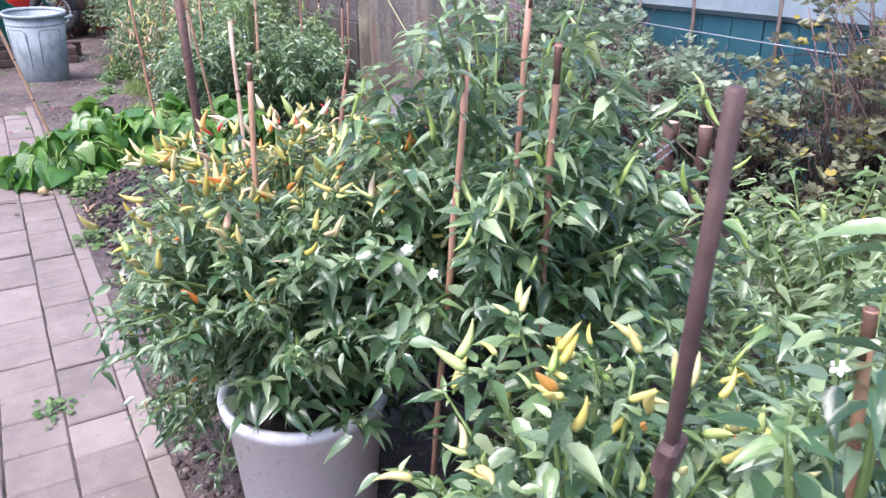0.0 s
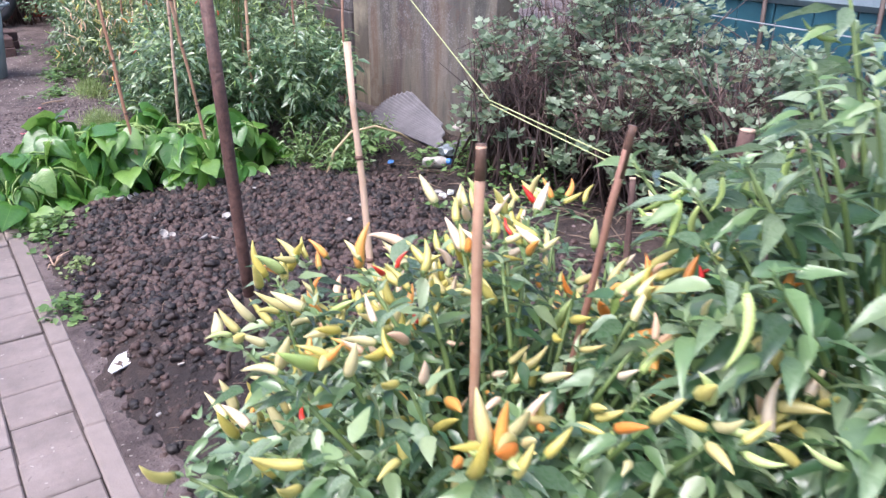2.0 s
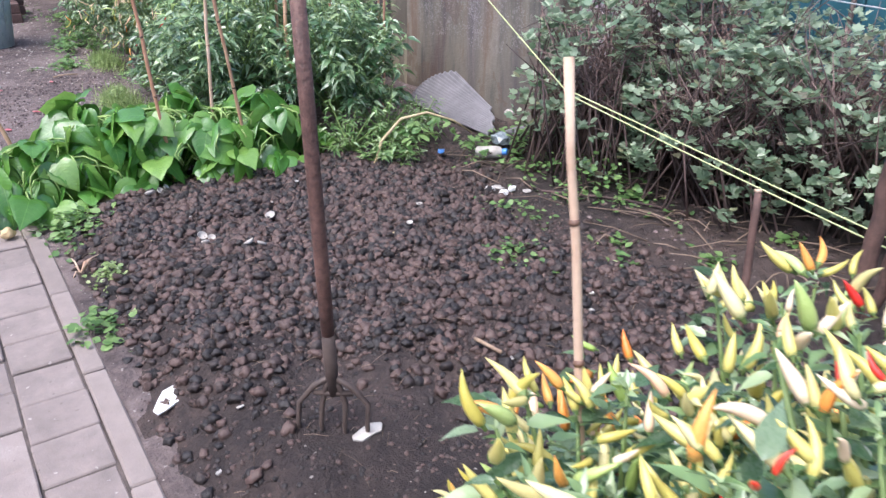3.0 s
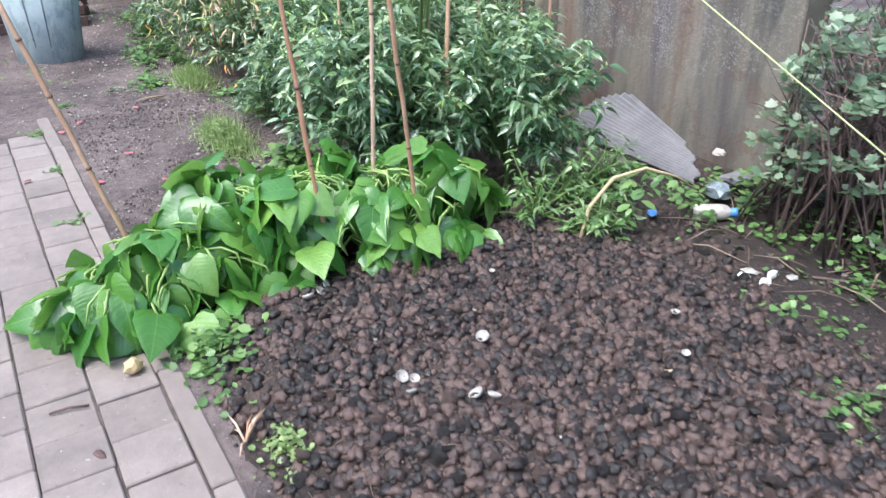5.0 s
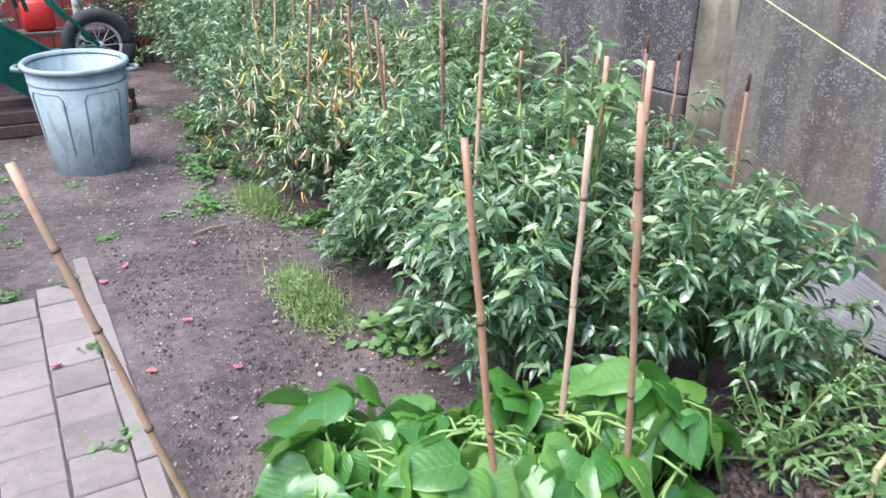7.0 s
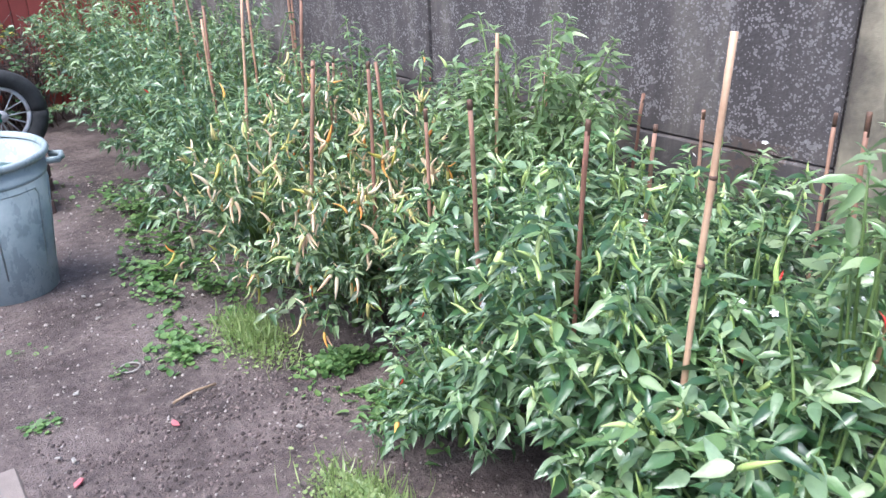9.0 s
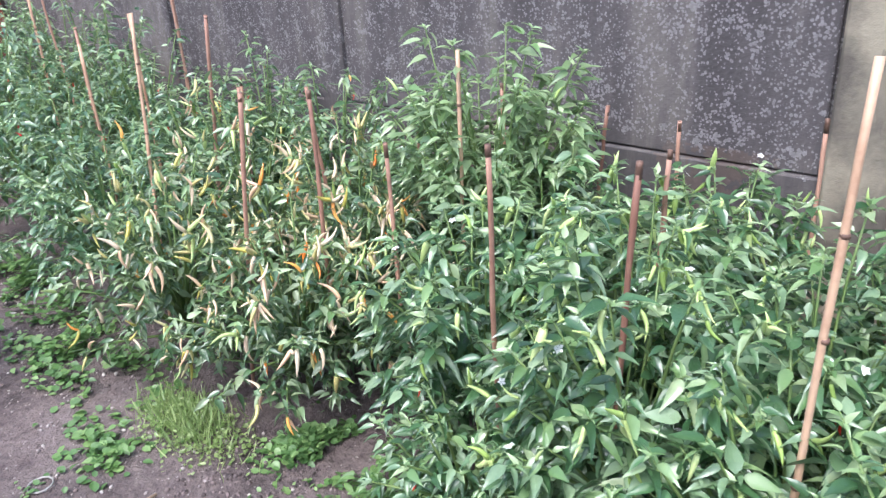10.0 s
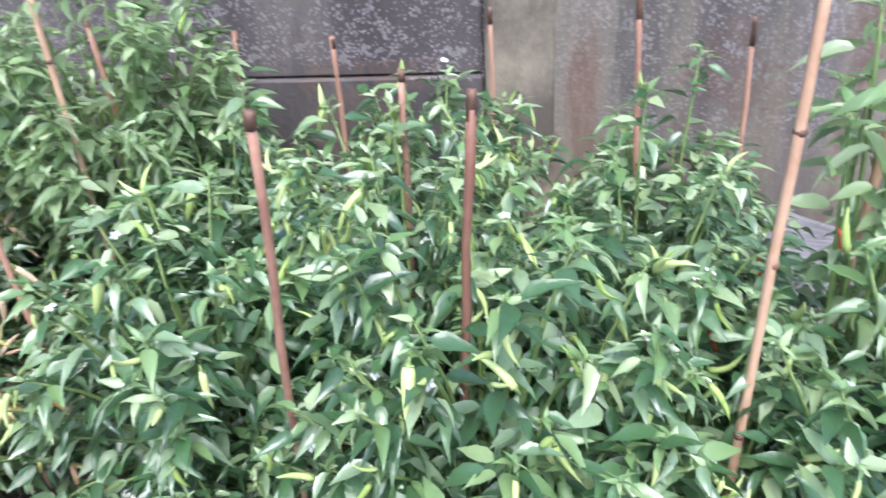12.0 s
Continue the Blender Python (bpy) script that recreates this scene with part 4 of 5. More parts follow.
# ---- chilli bed along the wall ----
GREEN = ("lime_long",) * 14 + ("lime",)
MIXED = ("salmon_long",) * 7 + ("cream_long",) * 4 + ("lime_long",) * 2 + ("lemon_long", "orange_long")
BED = [
    # x, y, radius, height, pods, count, flowers, pale
    (1.02, 5.05, 0.36, 0.74, ("lime_long", "red_long"), 16, 6), (1.09, 5.35, 0.32, 0.70, ("lime_long", "lime_long", "lime_long", "red_long"), 34, 12), (1.46, 4.72, 0.37, 0.80, ("lime",), 5, 2), (1.40, 5.40, 0.36, 0.80, ("lime_long", "lime_long", "lime_long", "red"), 26, 8), (1.84, 5.30, 0.28, 0.74, ("lime_long",), 8, 4),
    (1.12, 5.67, 0.34, 0.80, GREEN, 110, 22), (1.42, 5.85, 0.36, 0.86, GREEN, 110, 22), (1.92, 5.82, 0.32, 0.76, GREEN, 60, 12),
    (1.30, 6.20, 0.34, 0.78, GREEN, 40, 6), (1.72, 6.32, 0.34, 0.78, GREEN, 16, 5), (2.10, 6.40, 0.24, 0.62, GREEN, 8, 2),
    (1.17, 6.84, 0.37, 0.68, MIXED, 300, 0), (1.50, 6.92, 0.38, 0.78, MIXED, 300, 0), (1.98, 7.05, 0.32, 0.70, GREEN, 8, 0),
    (1.05, 7.35, 0.36, 0.70, MIXED, 130, 0), (1.48, 7.48, 0.36, 0.80, MIXED, 130, 0), (1.95, 7.55, 0.34, 0.82, ("red", "orange"), 8, 0),
    (1.12, 7.95, 0.38, 0.74, ("red", "lime"), 6, 0), (1.60, 8.05, 0.38, 0.84, ("red",), 4, 0), (2.02, 8.15, 0.30, 0.86, ("red",), 3, 0),
    (1.20, 8.60, 0.40, 0.84, ("red",), 4, 0), (1.72, 8.70, 0.40, 0.94, ("lime",), 3, 0), (1.25, 9.25, 0.42, 0.92, ("lime",), 3, 0), (1.82, 9.35, 0.42, 1.00, ("lime",), 3, 0),
    (1.35, 10.0, 0.46, 0.98, ("lime",), 3, 0), (1.90, 10.1, 0.40, 1.02, ("lime",), 2, 0), (1.30, 10.8, 0.46, 1.00, ("lime",), 2, 0), (1.88, 10.9, 0.42, 1.04, ("lime",), 2, 0), (1.5, 11.6, 0.5, 1.0, ("lime",), 2, 0),
]
for i, (x, y, r, h, pods, n, fl) in enumerate(BED):
    near = y < 7.2
    what = "chilli plant loaded with pale yellow and orange hanging pods" if pods is MIXED else "dense green chilli plant against the wall" if x > 1.6 else "dense green chilli plant with glossy leaves"
    chilli_plant((x, y, 0.0), r, h + (0.0 if near else 0.09 if y < 9 else 0.24), 100 + i, what, 72 if near else 52, 24 if near else 20, 0.060 if near and pods is not MIXED else 0.048 if pods is MIXED else 0.054, pods, n, 0.062 if pods is MIXED else 0.056 if "lime_long" in pods else 0.038, False, 0, 0.20 if y < 6.1 else 0.05, fl, "chilli plants in the bed", "yellowing_leaf" if pods is MIXED else "chilli_leaf", skirt=0.32 if 5.3 < y < 5.7 and x < 1.2 else 0.15 if 5.3 < y < 6.5 else 0.10 if pods is MIXED else 0.05)

chilli_plant((1.83, 6.60, 0.0), 0.46, 1.04, 140, "tall chilli plant rising above its neighbours", 80, 20, 0.066, ("lime_long",), 8, 0.05, False, 0, 0.80, 4, leaf="pale_leaf")
chilli_plant((1.28, 5.10, 0.0), 0.24, 1.07, 141, "tall thin chilli plant with a pale leafy crown", 12, 5, 0.074, (), 0, 0.05, False, 0, 1.12, 0, leaf="pale_leaf")
stake("bamboo_cane", (1.33, 5.12, 0.0), (1.33, 5.10, 0.96), 0.0075, "slim brown bamboo cane in the bed", "bamboo")
chilli_plant((1.03, 6.02, 0.0), 0.27, 0.44, 142, "low dark green chilli plant with a few orange pods", 44, 18, 0.044, ("orange", "orange", "red", "lime"), 14, 0.034, False, 0, 0.1, 0)
STAKES = [
    ((1.253, 6.78), (1.271, 6.784, 0.98), "wooden"), ((1.121, 6.006), (0.990, 5.907, 1.02), "wooden"), ((1.164, 5.746), (1.131, 5.683, 0.99), "wooden"), ((2.26, 5.70), (2.28, 5.71, 0.82), "wooden"),
    ((2.10, 7.20), (2.08, 7.17, 0.82), "wooden"), ((1.607, 6.532), (1.611, 6.524, 1.06), "bamboo"), ((1.56, 7.62), (1.62, 7.70, 0.84), "wooden"), ((1.55, 7.05), (1.50, 7.10, 0.92), "wooden"),
    ((1.391, 7.663), (1.437, 7.541, 1.14), "wooden"), ((1.55, 8.35), (1.59, 8.44, 1.10), "bamboo"), ((1.38, 8.55), (1.44, 8.67, 1.05), "wooden"), ((2.20, 6.45), (2.20, 6.38, 0.80), "wooden"), ((2.22, 6.12), (2.20, 6.12, 0.78), "wooden"),
    ((1.027, 5.337), (1.064, 5.323, 1.205), "bamboo"), ((1.085, 7.035), (1.153, 6.944, 0.98), "wooden"), ((1.70, 7.86), (1.75, 7.88, 0.84), "wooden"), ((1.107, 7.608), (1.268, 7.743, 1.16), "bamboo"), ((1.23, 8.123), (1.249, 8.198, 1.03), "bamboo"),
    ((1.9, 8.6), (1.95, 8.7, 1.25), "wooden"), ((1.45, 9.2), (1.5, 9.3, 1.2), "bamboo"), ((1.75, 9.6), (1.7, 9.7, 1.3), "wooden"), ((2.1, 9.0), (2.12, 9.0, 1.2), "wooden"), ((1.57, 5.86), (1.57, 5.84, 0.88), "wooden"),
    ((1.3, 6.5), (1.33, 6.55, 0.85), "wooden"), ((1.95, 6.6), (1.93, 6.62, 0.9), "wooden"), ((1.75, 5.35), (1.78, 5.4, 0.95), "wooden"), ((1.95, 5.1), (1.98, 5.12, 0.85), "wooden"),
]
for (fx, fy), top, kind in STAKES:
    if kind == "bamboo":
        stake("bamboo_cane", (fx, fy, 0.0), top, 0.0066, "slim weathered bamboo cane among the plants", "bamboo")
    else:
        stake("wooden_stake", (fx, fy, 0.0), top, 0.0068, "weathered red-brown wooden stake among the plants", "stake_wood", 6, False)


# ---- weeds ----
def weed_patch(name, label, x0, x1, y0, y1, n, seed, size, tall, mat="weed_leaf", shapes=WEED_LEAVES, blade=False, stiff=3.0):
    rng = random.Random(seed)
    leaves = []
    for i in range(n):
        u, v = rng.gauss(0.5, 0.24), rng.gauss(0.5, 0.24)
        x, y = x0 + (x1 - x0) * u, y0 + (y1 - y0) * v
        if not blade and n > 300 and size > 0.02 and noise.noise(Vector((x * 7, y * 7, seed))) < -0.02:
            continue
        edge = max(0.15, 1 - 1.6 * ((u - 0.5) ** 2 + (v - 0.5) ** 2) ** 0.5)
        z = (bed_height(x, y) if 0.03 < x < 1.7 and 2.0 < y < 4.5 else hill(x, y)) + tall * edge * rng.random()
        a = rng.uniform(0, 6.283)
        d = Vector((math.cos(a), math.sin(a), rng.uniform(0.33 * stiff, stiff) if blade else rng.uniform(-0.3, 0.5)))
        leaves.append(((x, y, max(z, 0.006)), basis(d, (0, 0, 1) if not blade else (math.cos(a), math.sin(a), 0.2), rng.uniform(-0.5, 0.5)), size * rng.uniform(0.5, 1.2), rng.randrange(3)))
    return tagged(new(name, leaf_cloud(name, shapes, leaves, M[mat])), label, "weeds", "", "stuff")


BLADES = [leaf_shape(0.07, 0.3, 0.5), leaf_shape(0.05, 0.3, 0.9), leaf_shape(0.09, 0.3, 0.2)]
weed_patch("weeds", "low round-leaved weeds at the bed's edge", 0.62, 0.98, 7.20, 8.1, 1500, 1, 0.034, 0.12)
weed_patch("weeds", "low round-leaved weeds at the bed's edge", 0.74, 1.08, 7.9, 9.3, 1500, 2, 0.036, 0.14)
weed_patch("weeds", "round-leaved weed clump on the trodden soil", 0.48, 0.70, 6.94, 7.28, 150, 22, 0.038, 0.06)
weed_patch("weeds", "bright green weeds under the plants", 0.86, 1.16, 6.40, 6.76, 1300, 3, 0.027, 0.07)
weed_patch("weeds", "leafy seedlings with pointed leaves under the plants", 0.86, 1.10, 6.06, 6.40, 260, 23, 0.048, 0.20, "weed_leaf", CHILLI_LEAVES)
weed_patch("weeds", "round-leaved weed seedlings under the plants", 0.72, 0.94, 5.32, 5.60, 200, 4, 0.048, 0.14)
weed_patch("chickweed", "fine pale green chickweed mound at the bed's edge", 0.56, 0.76, 5.62, 6.14, 2600, 5, 0.014, 0.13, "grass")
weed_patch("grass_tuft", "fine upright yellow-green grass at the bed's edge", 0.57, 0.77, 5.62, 6.14, 800, 25, 0.065, 0.09, "grass", BLADES, True, 1.2)
weed_patch("chickweed", "fine pale green chickweed mound at the bed's edge", 0.72, 0.94, 6.76, 7.22, 1500, 6, 0.015, 0.09, "grass")
weed_patch("grass_tuft", "fine upright yellow-green grass at the bed's edge", 0.72, 0.93, 6.78, 7.20, 600, 26, 0.065, 0.08, "grass", BLADES, True, 1.2)
weed_patch("weeds", "small weeds between path and compost", -0.02, 0.22, 4.05, 4.42, 240, 7, 0.036, 0.09)
weed_patch("weeds", "leafy weed leaning over the kerb", -0.05, 0.11, 3.34, 3.58, 90, 8, 0.034, 0.08)
ob = thing("withered_plant", (0.05, 3.84, 0.0), "withered cream and orange stalks of a pulled plant", "plant stalk")
rl = random.Random(31)
for i in range(9):
    a, l = rl.choice((1.1, 4.4)) + rl.uniform(-0.6, 0.6), rl.uniform(0.05, 0.11)
    tip = Vector((l * math.cos(a), l * math.sin(a), rl.uniform(0.01, 0.05)))
    part("stalk", tubes("stalk", [([Vector((0, 0, 0.008)), tip * 0.5 + Vector((0, 0, 0.02)), tip], [0.0035, 0.003, 0.0014])], M["bamboo" if i % 3 == 0 else "split_wood"], 5), ob)
weed_patch("weeds", "fine bright weed seedlings on the compost", 0.07, 0.18, 3.68, 3.84, 190, 9, 0.018, 0.05, "grass")
weed_patch("grass_tuft", "dry yellow grass tuft beside the kerb", 0.03, 0.14, 1.75, 2.15, 120, 10, 0.08, 0.02, "autumn_leaf", BLADES, True)
weed_patch("weeds", "small weed growing in the paving joint", -0.30, -0.18, 2.05, 2.2, 40, 11, 0.026, 0.03)
weed_patch("weeds", "small weed seedlings on the compost", 1.18, 1.42, 2.95, 3.25, 90, 12, 0.036, 0.05)
weed_patch("weeds", "small weed seedlings on the compost", 1.42, 1.70, 3.25, 3.65, 80, 13, 0.030, 0.04)
for i, (x, y, r, h) in enumerate(((1.34, 4.36, 0.20, 0.26), (1.56, 4.42, 0.22, 0.30), (1.78, 4.48, 0.20, 0.22), (1.44, 4.16, 0.14, 0.16))):
    weed = chilli_plant((x, y, 0.0), r, h, 500 + i, "leafy pale green weed beside the roofing sheet", 17, 11, 0.036, (), 0, 0.05, False, 0, 0.0, 0, "weeds by the wall", "weed_leaf")
    weed.name = "leafy_weed"
    tagged(weed, "", "weed")
    for ch in weed.children:
        if ch.name.startswith("stem"):
            tagged(ch, kind="stuff")
weed_patch("weeds", "leafy weeds by the wall's foot", 1.80, 2.40, 3.70, 4.35, 700, 15, 0.036, 0.18)
weed_patch("weeds", "grey-green seedlings under the hedge", 1.80, 2.30, 3.05, 3.95, 300, 27, 0.030, 0.20, "weed_leaf", CURRANT_LEAVES)
weed_patch("weeds", "weeds along the far path", 0.2, 0.7, 9.0, 10.4, 260, 16, 0.04, 0.1)
weed_patch("weeds", "weeds beside the barrow", -0.9, -0.2, 7.6, 9.0, 400, 17, 0.04, 0.12)
for i, (x, y, n) in enumerate(((-0.10, 5.36, 26), (-0.09, 5.92, 16), (-0.33, 6.48, 40), (-0.10, 6.50, 40), (0.34, 5.18, 22), (-0.25, 4.66, 12), (0.40, 5.35, 14), (-0.6, 7.0, 60), (-0.45, 6.75, 40), (0.1, 6.9, 24))):
    weed_patch("weeds", "small flat weed in a paving joint" if y < 6.4 and x < 0 else "small flat weed in the trodden soil", x - 0.05, x + 0.06, y - 0.05, y + 0.06, n, 600 + i, 0.026, 0.02)
for i, (x, y, n) in enumerate(((1.75, 3.05, 40), (1.95, 2.75, 34), (1.62, 2.90, 30), (2.1, 3.3, 50), (2.3, 2.7, 40), (1.9, 3.45, 50))):
    weed_patch("weeds", "small pale weed on the soil below the hedge", x - 0.07, x + 0.07, y - 0.07, y + 0.07, n, 640 + i, 0.034, 0.05)
rngw = random.Random(77)
for i in range(12):
    x, y = rngw.uniform(-0.5, 0.5), rngw.uniform(6.6, 7.9)
    weed_patch("weeds", "tiny flat weed in the trodden soil", x, x + 0.12, y, y + 0.12, 16, 200 + i, 0.022, 0.01)


# broken stalk lying across the weeds
ob = thing("broken_stalk", (1.33, 4.12, 0.0), "bent pale stalk of a fallen plant", "plant stalk")
part("stalk", tubes("stalk", [([(0, 0, 0.05), (0.06, 0.03, 0.16), (0.16, 0.03, 0.245), (0.28, 0.0, 0.265), (0.40, -0.04, 0.22), (0.50, -0.05, 0.15)], [0.0075, 0.0075, 0.007, 0.006, 0.005, 0.003])], M["pale_stalk"], 7), ob)
rl = random.Random(3)
items = []
for i in range(70):
    k = rl.random()
    p = Vector((0.05 + 0.45 * k, rl.uniform(-0.1, 0.1), 0.05 + 0.2 * math.sin(k * 3)))
    a = rl.uniform(0, 6.28)
    items.append((p, basis((math.cos(a), math.sin(a), -0.5)), rl.uniform(0.03, 0.06), rl.randrange(3)))
tagged(part("leaves", leaf_cloud("leaves", WEED_LEAVES, items, M["weed_leaf"]), ob), kind="stuff")


# ---- hedge of currant bushes along the right ----
def currant_bush(at, radius, height, seed, label, mat="currant_leaf", clumps=90, twigs=105, leaf=0.038):
    rng = random.Random(seed)
    ob = thing("currant_bush", at, label, "bush", "hedge bushes")
    lines, leaves = [], []
    for i in range(twigs):
        a, k = rng.uniform(0, 6.283), rng.random()
        foot = Vector((0.26 * k * math.cos(a), 0.40 * k * math.sin(a), 0))
        b = rng.uniform(0, 6.283)
        top = Vector((radius * rng.random() * math.cos(b), radius * 1.15 * rng.random() * math.sin(b), height * rng.uniform(0.55, 1.05)))
        mid = foot.lerp(top, 0.5) + Vector((rng.uniform(-0.08, 0.08), rng.uniform(-0.08, 0.08), 0.04))
        lines.append(([foot, mid, top], [0.0055, 0.0045, 0.002]))
        for j in range(2):
            q = mid.lerp(top, rng.random())
            e = q + Vector((rng.uniform(-0.16, 0.16), rng.uniform(-0.16, 0.16), rng.uniform(-0.04, 0.16)))
            lines.append(([q, e], [0.0028, 0.0014]))
    for i in range(int(clumps * 1.6)):
        a = rng.uniform(0, 6.283)
        u = rng.random() ** 0.55
        z = height * (0.08 + 0.96 * rng.random() ** 0.85)
        rr = radius * (0.55 + 0.5 * u) * (1.0 if z < height * 0.8 else 0.75)
        c = Vector((rr * math.cos(a), rr * 1.15 * math.sin(a), z))
        for j in range(rng.randrange(9, 17)):
            b, e = rng.uniform(0, 6.283), rng.uniform(-0.2, 1.0)
            d = Vector((math.cos(b), math.sin(b), e))
            leaves.append((c + d.normalized() * rng.uniform(0.0, 0.045), basis(d, (0.2 * math.cos(b), 0.2 * math.sin(b), 1), rng.uniform(-0.6, 0.6)), leaf * rng.uniform(0.6, 1.25), rng.randrange(3)))
    for ln in lines[:36:3]:
        part("branch", tubes("branch", [ln], M["twig"], 5), ob, "bare brown branch")
    tagged(part("twig_tangle", tubes("twig_tangle", [ln for n, ln in enumerate(lines) if n % 3 or n >= 36], M["twig"], 4), ob), kind="stuff")
    rng.shuffle(leaves)
    cut = len(leaves) // 14
    tagged(part("foliage", leaf_cloud("foliage", CURRANT_LEAVES, leaves[cut:], M[mat]), ob), kind="stuff")
    tagged(part("yellowed_foliage", leaf_cloud("yellowed_foliage", CURRANT_LEAVES, leaves[:cut], M["autumn_leaf" if mat == "currant_leaf" else "yellow_leaf"]), ob, "yellowing leaves"), kind="stuff")
    return ob


for i, (x, y, r, h, c, mat) in enumerate(((2.16, 3.70, 0.26, 0.74, 60, "currant_leaf"), (2.35, 3.15, 0.30, 0.66, 60, "currant_leaf"), (2.60, 3.80, 0.36, 0.96, 90, "currant_leaf"), (2.72, 3.45, 0.40, 0.84, 110, "currant_leaf"), (2.66, 2.85, 0.40, 0.72, 110, "currant_leaf"), (2.80, 2.30, 0.42, 0.66, 110, "currant_leaf"),
                                          (2.85, 1.70, 0.46, 1.06, 120, "autumn_leaf"), (2.55, 1.05, 0.48, 1.20, 130, "autumn_leaf"), (2.75, 0.35, 0.50, 1.25, 130, "autumn_leaf"), (2.9, 1.3, 0.4, 0.95, 90, "currant_leaf"), (3.05, 3.75, 0.36, 0.90, 80, "currant_leaf"), (3.1, 3.05, 0.34, 0.66, 70, "currant_leaf"))):
    currant_bush((x, y, 0.0), r, h, 300 + i, "currant bush with bare brown twigs and grey-green leaves" if mat == "currant_leaf" else "overgrown bush with reddish and yellowing leaves", mat, c)
# litter of dry twigs under the hedge
rl = random.Random(8)
lines = []
for i in range(170):
    x, y, a, l = rl.uniform(1.75, 3.0), rl.uniform(2.3, 4.1), rl.uniform(0, 6.28), rl.uniform(0.06, 0.30)
    p, q = Vector((x, y, 0.012 + hill(x, y))), Vector((x + l * math.cos(a), y + l * math.sin(a), 0.014 + hill(x, y) + rl.uniform(0, 0.03)))
    lines.append(([p, p.lerp(q, 0.5) + Vector((0, 0, rl.uniform(0.005, 0.03))), q], [0.003, 0.003, 0.0015]))
tagged(new("dry_twigs", tubes("dry_twigs", lines, M["root"], 4)), "dry twigs and stalks littering the soil under the hedge", "twigs", "", "stuff")

# thin roots and straws among the clods
lines = []
for i in range(420):
    x, y, a, l = rl.uniform(0.1, 1.8), rl.uniform(2.1, 4.5), rl.uniform(0, 6.28), rl.uniform(0.015, 0.07)
    z = bed_height(x, y) + rl.uniform(0.008, 0.022)
    p = Vector((x, y, z))
    q = p + Vector((l * math.cos(a), l * math.sin(a), rl.uniform(-0.006, 0.01)))
    lines.append(([p, p.lerp(q, 0.5) + Vector((0, 0, 0.004)), q], [0.0008, 0.0009, 0.0005]))
tagged(new("root_fibres", tubes("root_fibres", lines, M["root"], 3)), "thin dry roots and straws among the compost clods", "roots", "", "stuff")

# short dark posts and the lines between them
for foot, top, r in (((1.79, 2.20, 0), (1.81, 2.20, 0.64), 0.024), ((2.02, 2.24, 0), (2.05, 2.22, 0.45), 0.020), ((2.16, 2.18, 0), (2.20, 2.20, 0.53), 0.034), ((2.34, 2.15, 0), (2.36, 2.15, 0.50), 0.030), ((1.52, 2.35, 0.0), (1.60, 2.44, 0.46), 0.011)):
    post = stake("wooden_post", foot, top, r, "short dark weathered wooden post with a pale sawn top", "post_wood", 8, False)
    rise = Vector(top) - Vector(foot)
    part("sawn_top", tubes("sawn_top", [([rise - rise.normalized() * 0.003, rise + rise.normalized() * 0.005], [r * 0.98, r * 0.93])], M["split_wood"], 8), post, "pale sawn end grain")


def line(name, points, radius, mat, label):
    return tagged(new(name, tubes(name, [(points, radius)], M[mat], 6)), label, "rope")


def sag(a, b, drop, n=10):
    a, b = Vector(a), Vector(b)
    return [a.lerp(b, i / n) - Vector((0, 0, drop * 4 * (i / n) * (1 - i / n))) for i in range(n + 1)]


line("rope", sag((2.36, 5.52, 1.09), (1.81, 3.45, 0.49), 0.004), 0.0029, "rope", "taut yellow-green rope from the wall to the hedge")
line("rope", sag((1.81, 3.45, 0.495), (1.98, 2.20, 0.300), 0.003), 0.0029, "rope", "taut yellow-green rope along the hedge")
line("rope", sag((1.81, 3.45, 0.48), (1.98, 2.20, 0.270), 0.006), 0.0029, "rope", "taut yellow-green rope along the hedge")
def twisted(a, b, drop, n=60):
    """Two thin strands wound round each other."""
    strands = []
    for turn in (0.0, math.pi):
        strands.append(([p + Vector((0, math.cos(turn + i * 1.05), math.sin(turn + i * 1.05))) * 0.0035 for i, p in enumerate(sag(a, b, drop, n))], 0.0026))
    return tagged(new("cable", tubes("cable", strands, M["wire"], 5)), "twisted pale grey cable strung between the posts", "cable")


twisted((2.20, 2.17, 0.46), (1.20, 1.86, 0.34), 0.02)
twisted((2.20, 2.17, 0.42), (1.20, 1.86, 0.31), 0.03)
line("wire", sag((3.46, 4.3, 0.76), (3.46, -1.0, 0.74), 0.05, 16), 0.004, "wire", "pale wire strung along the teal fence")


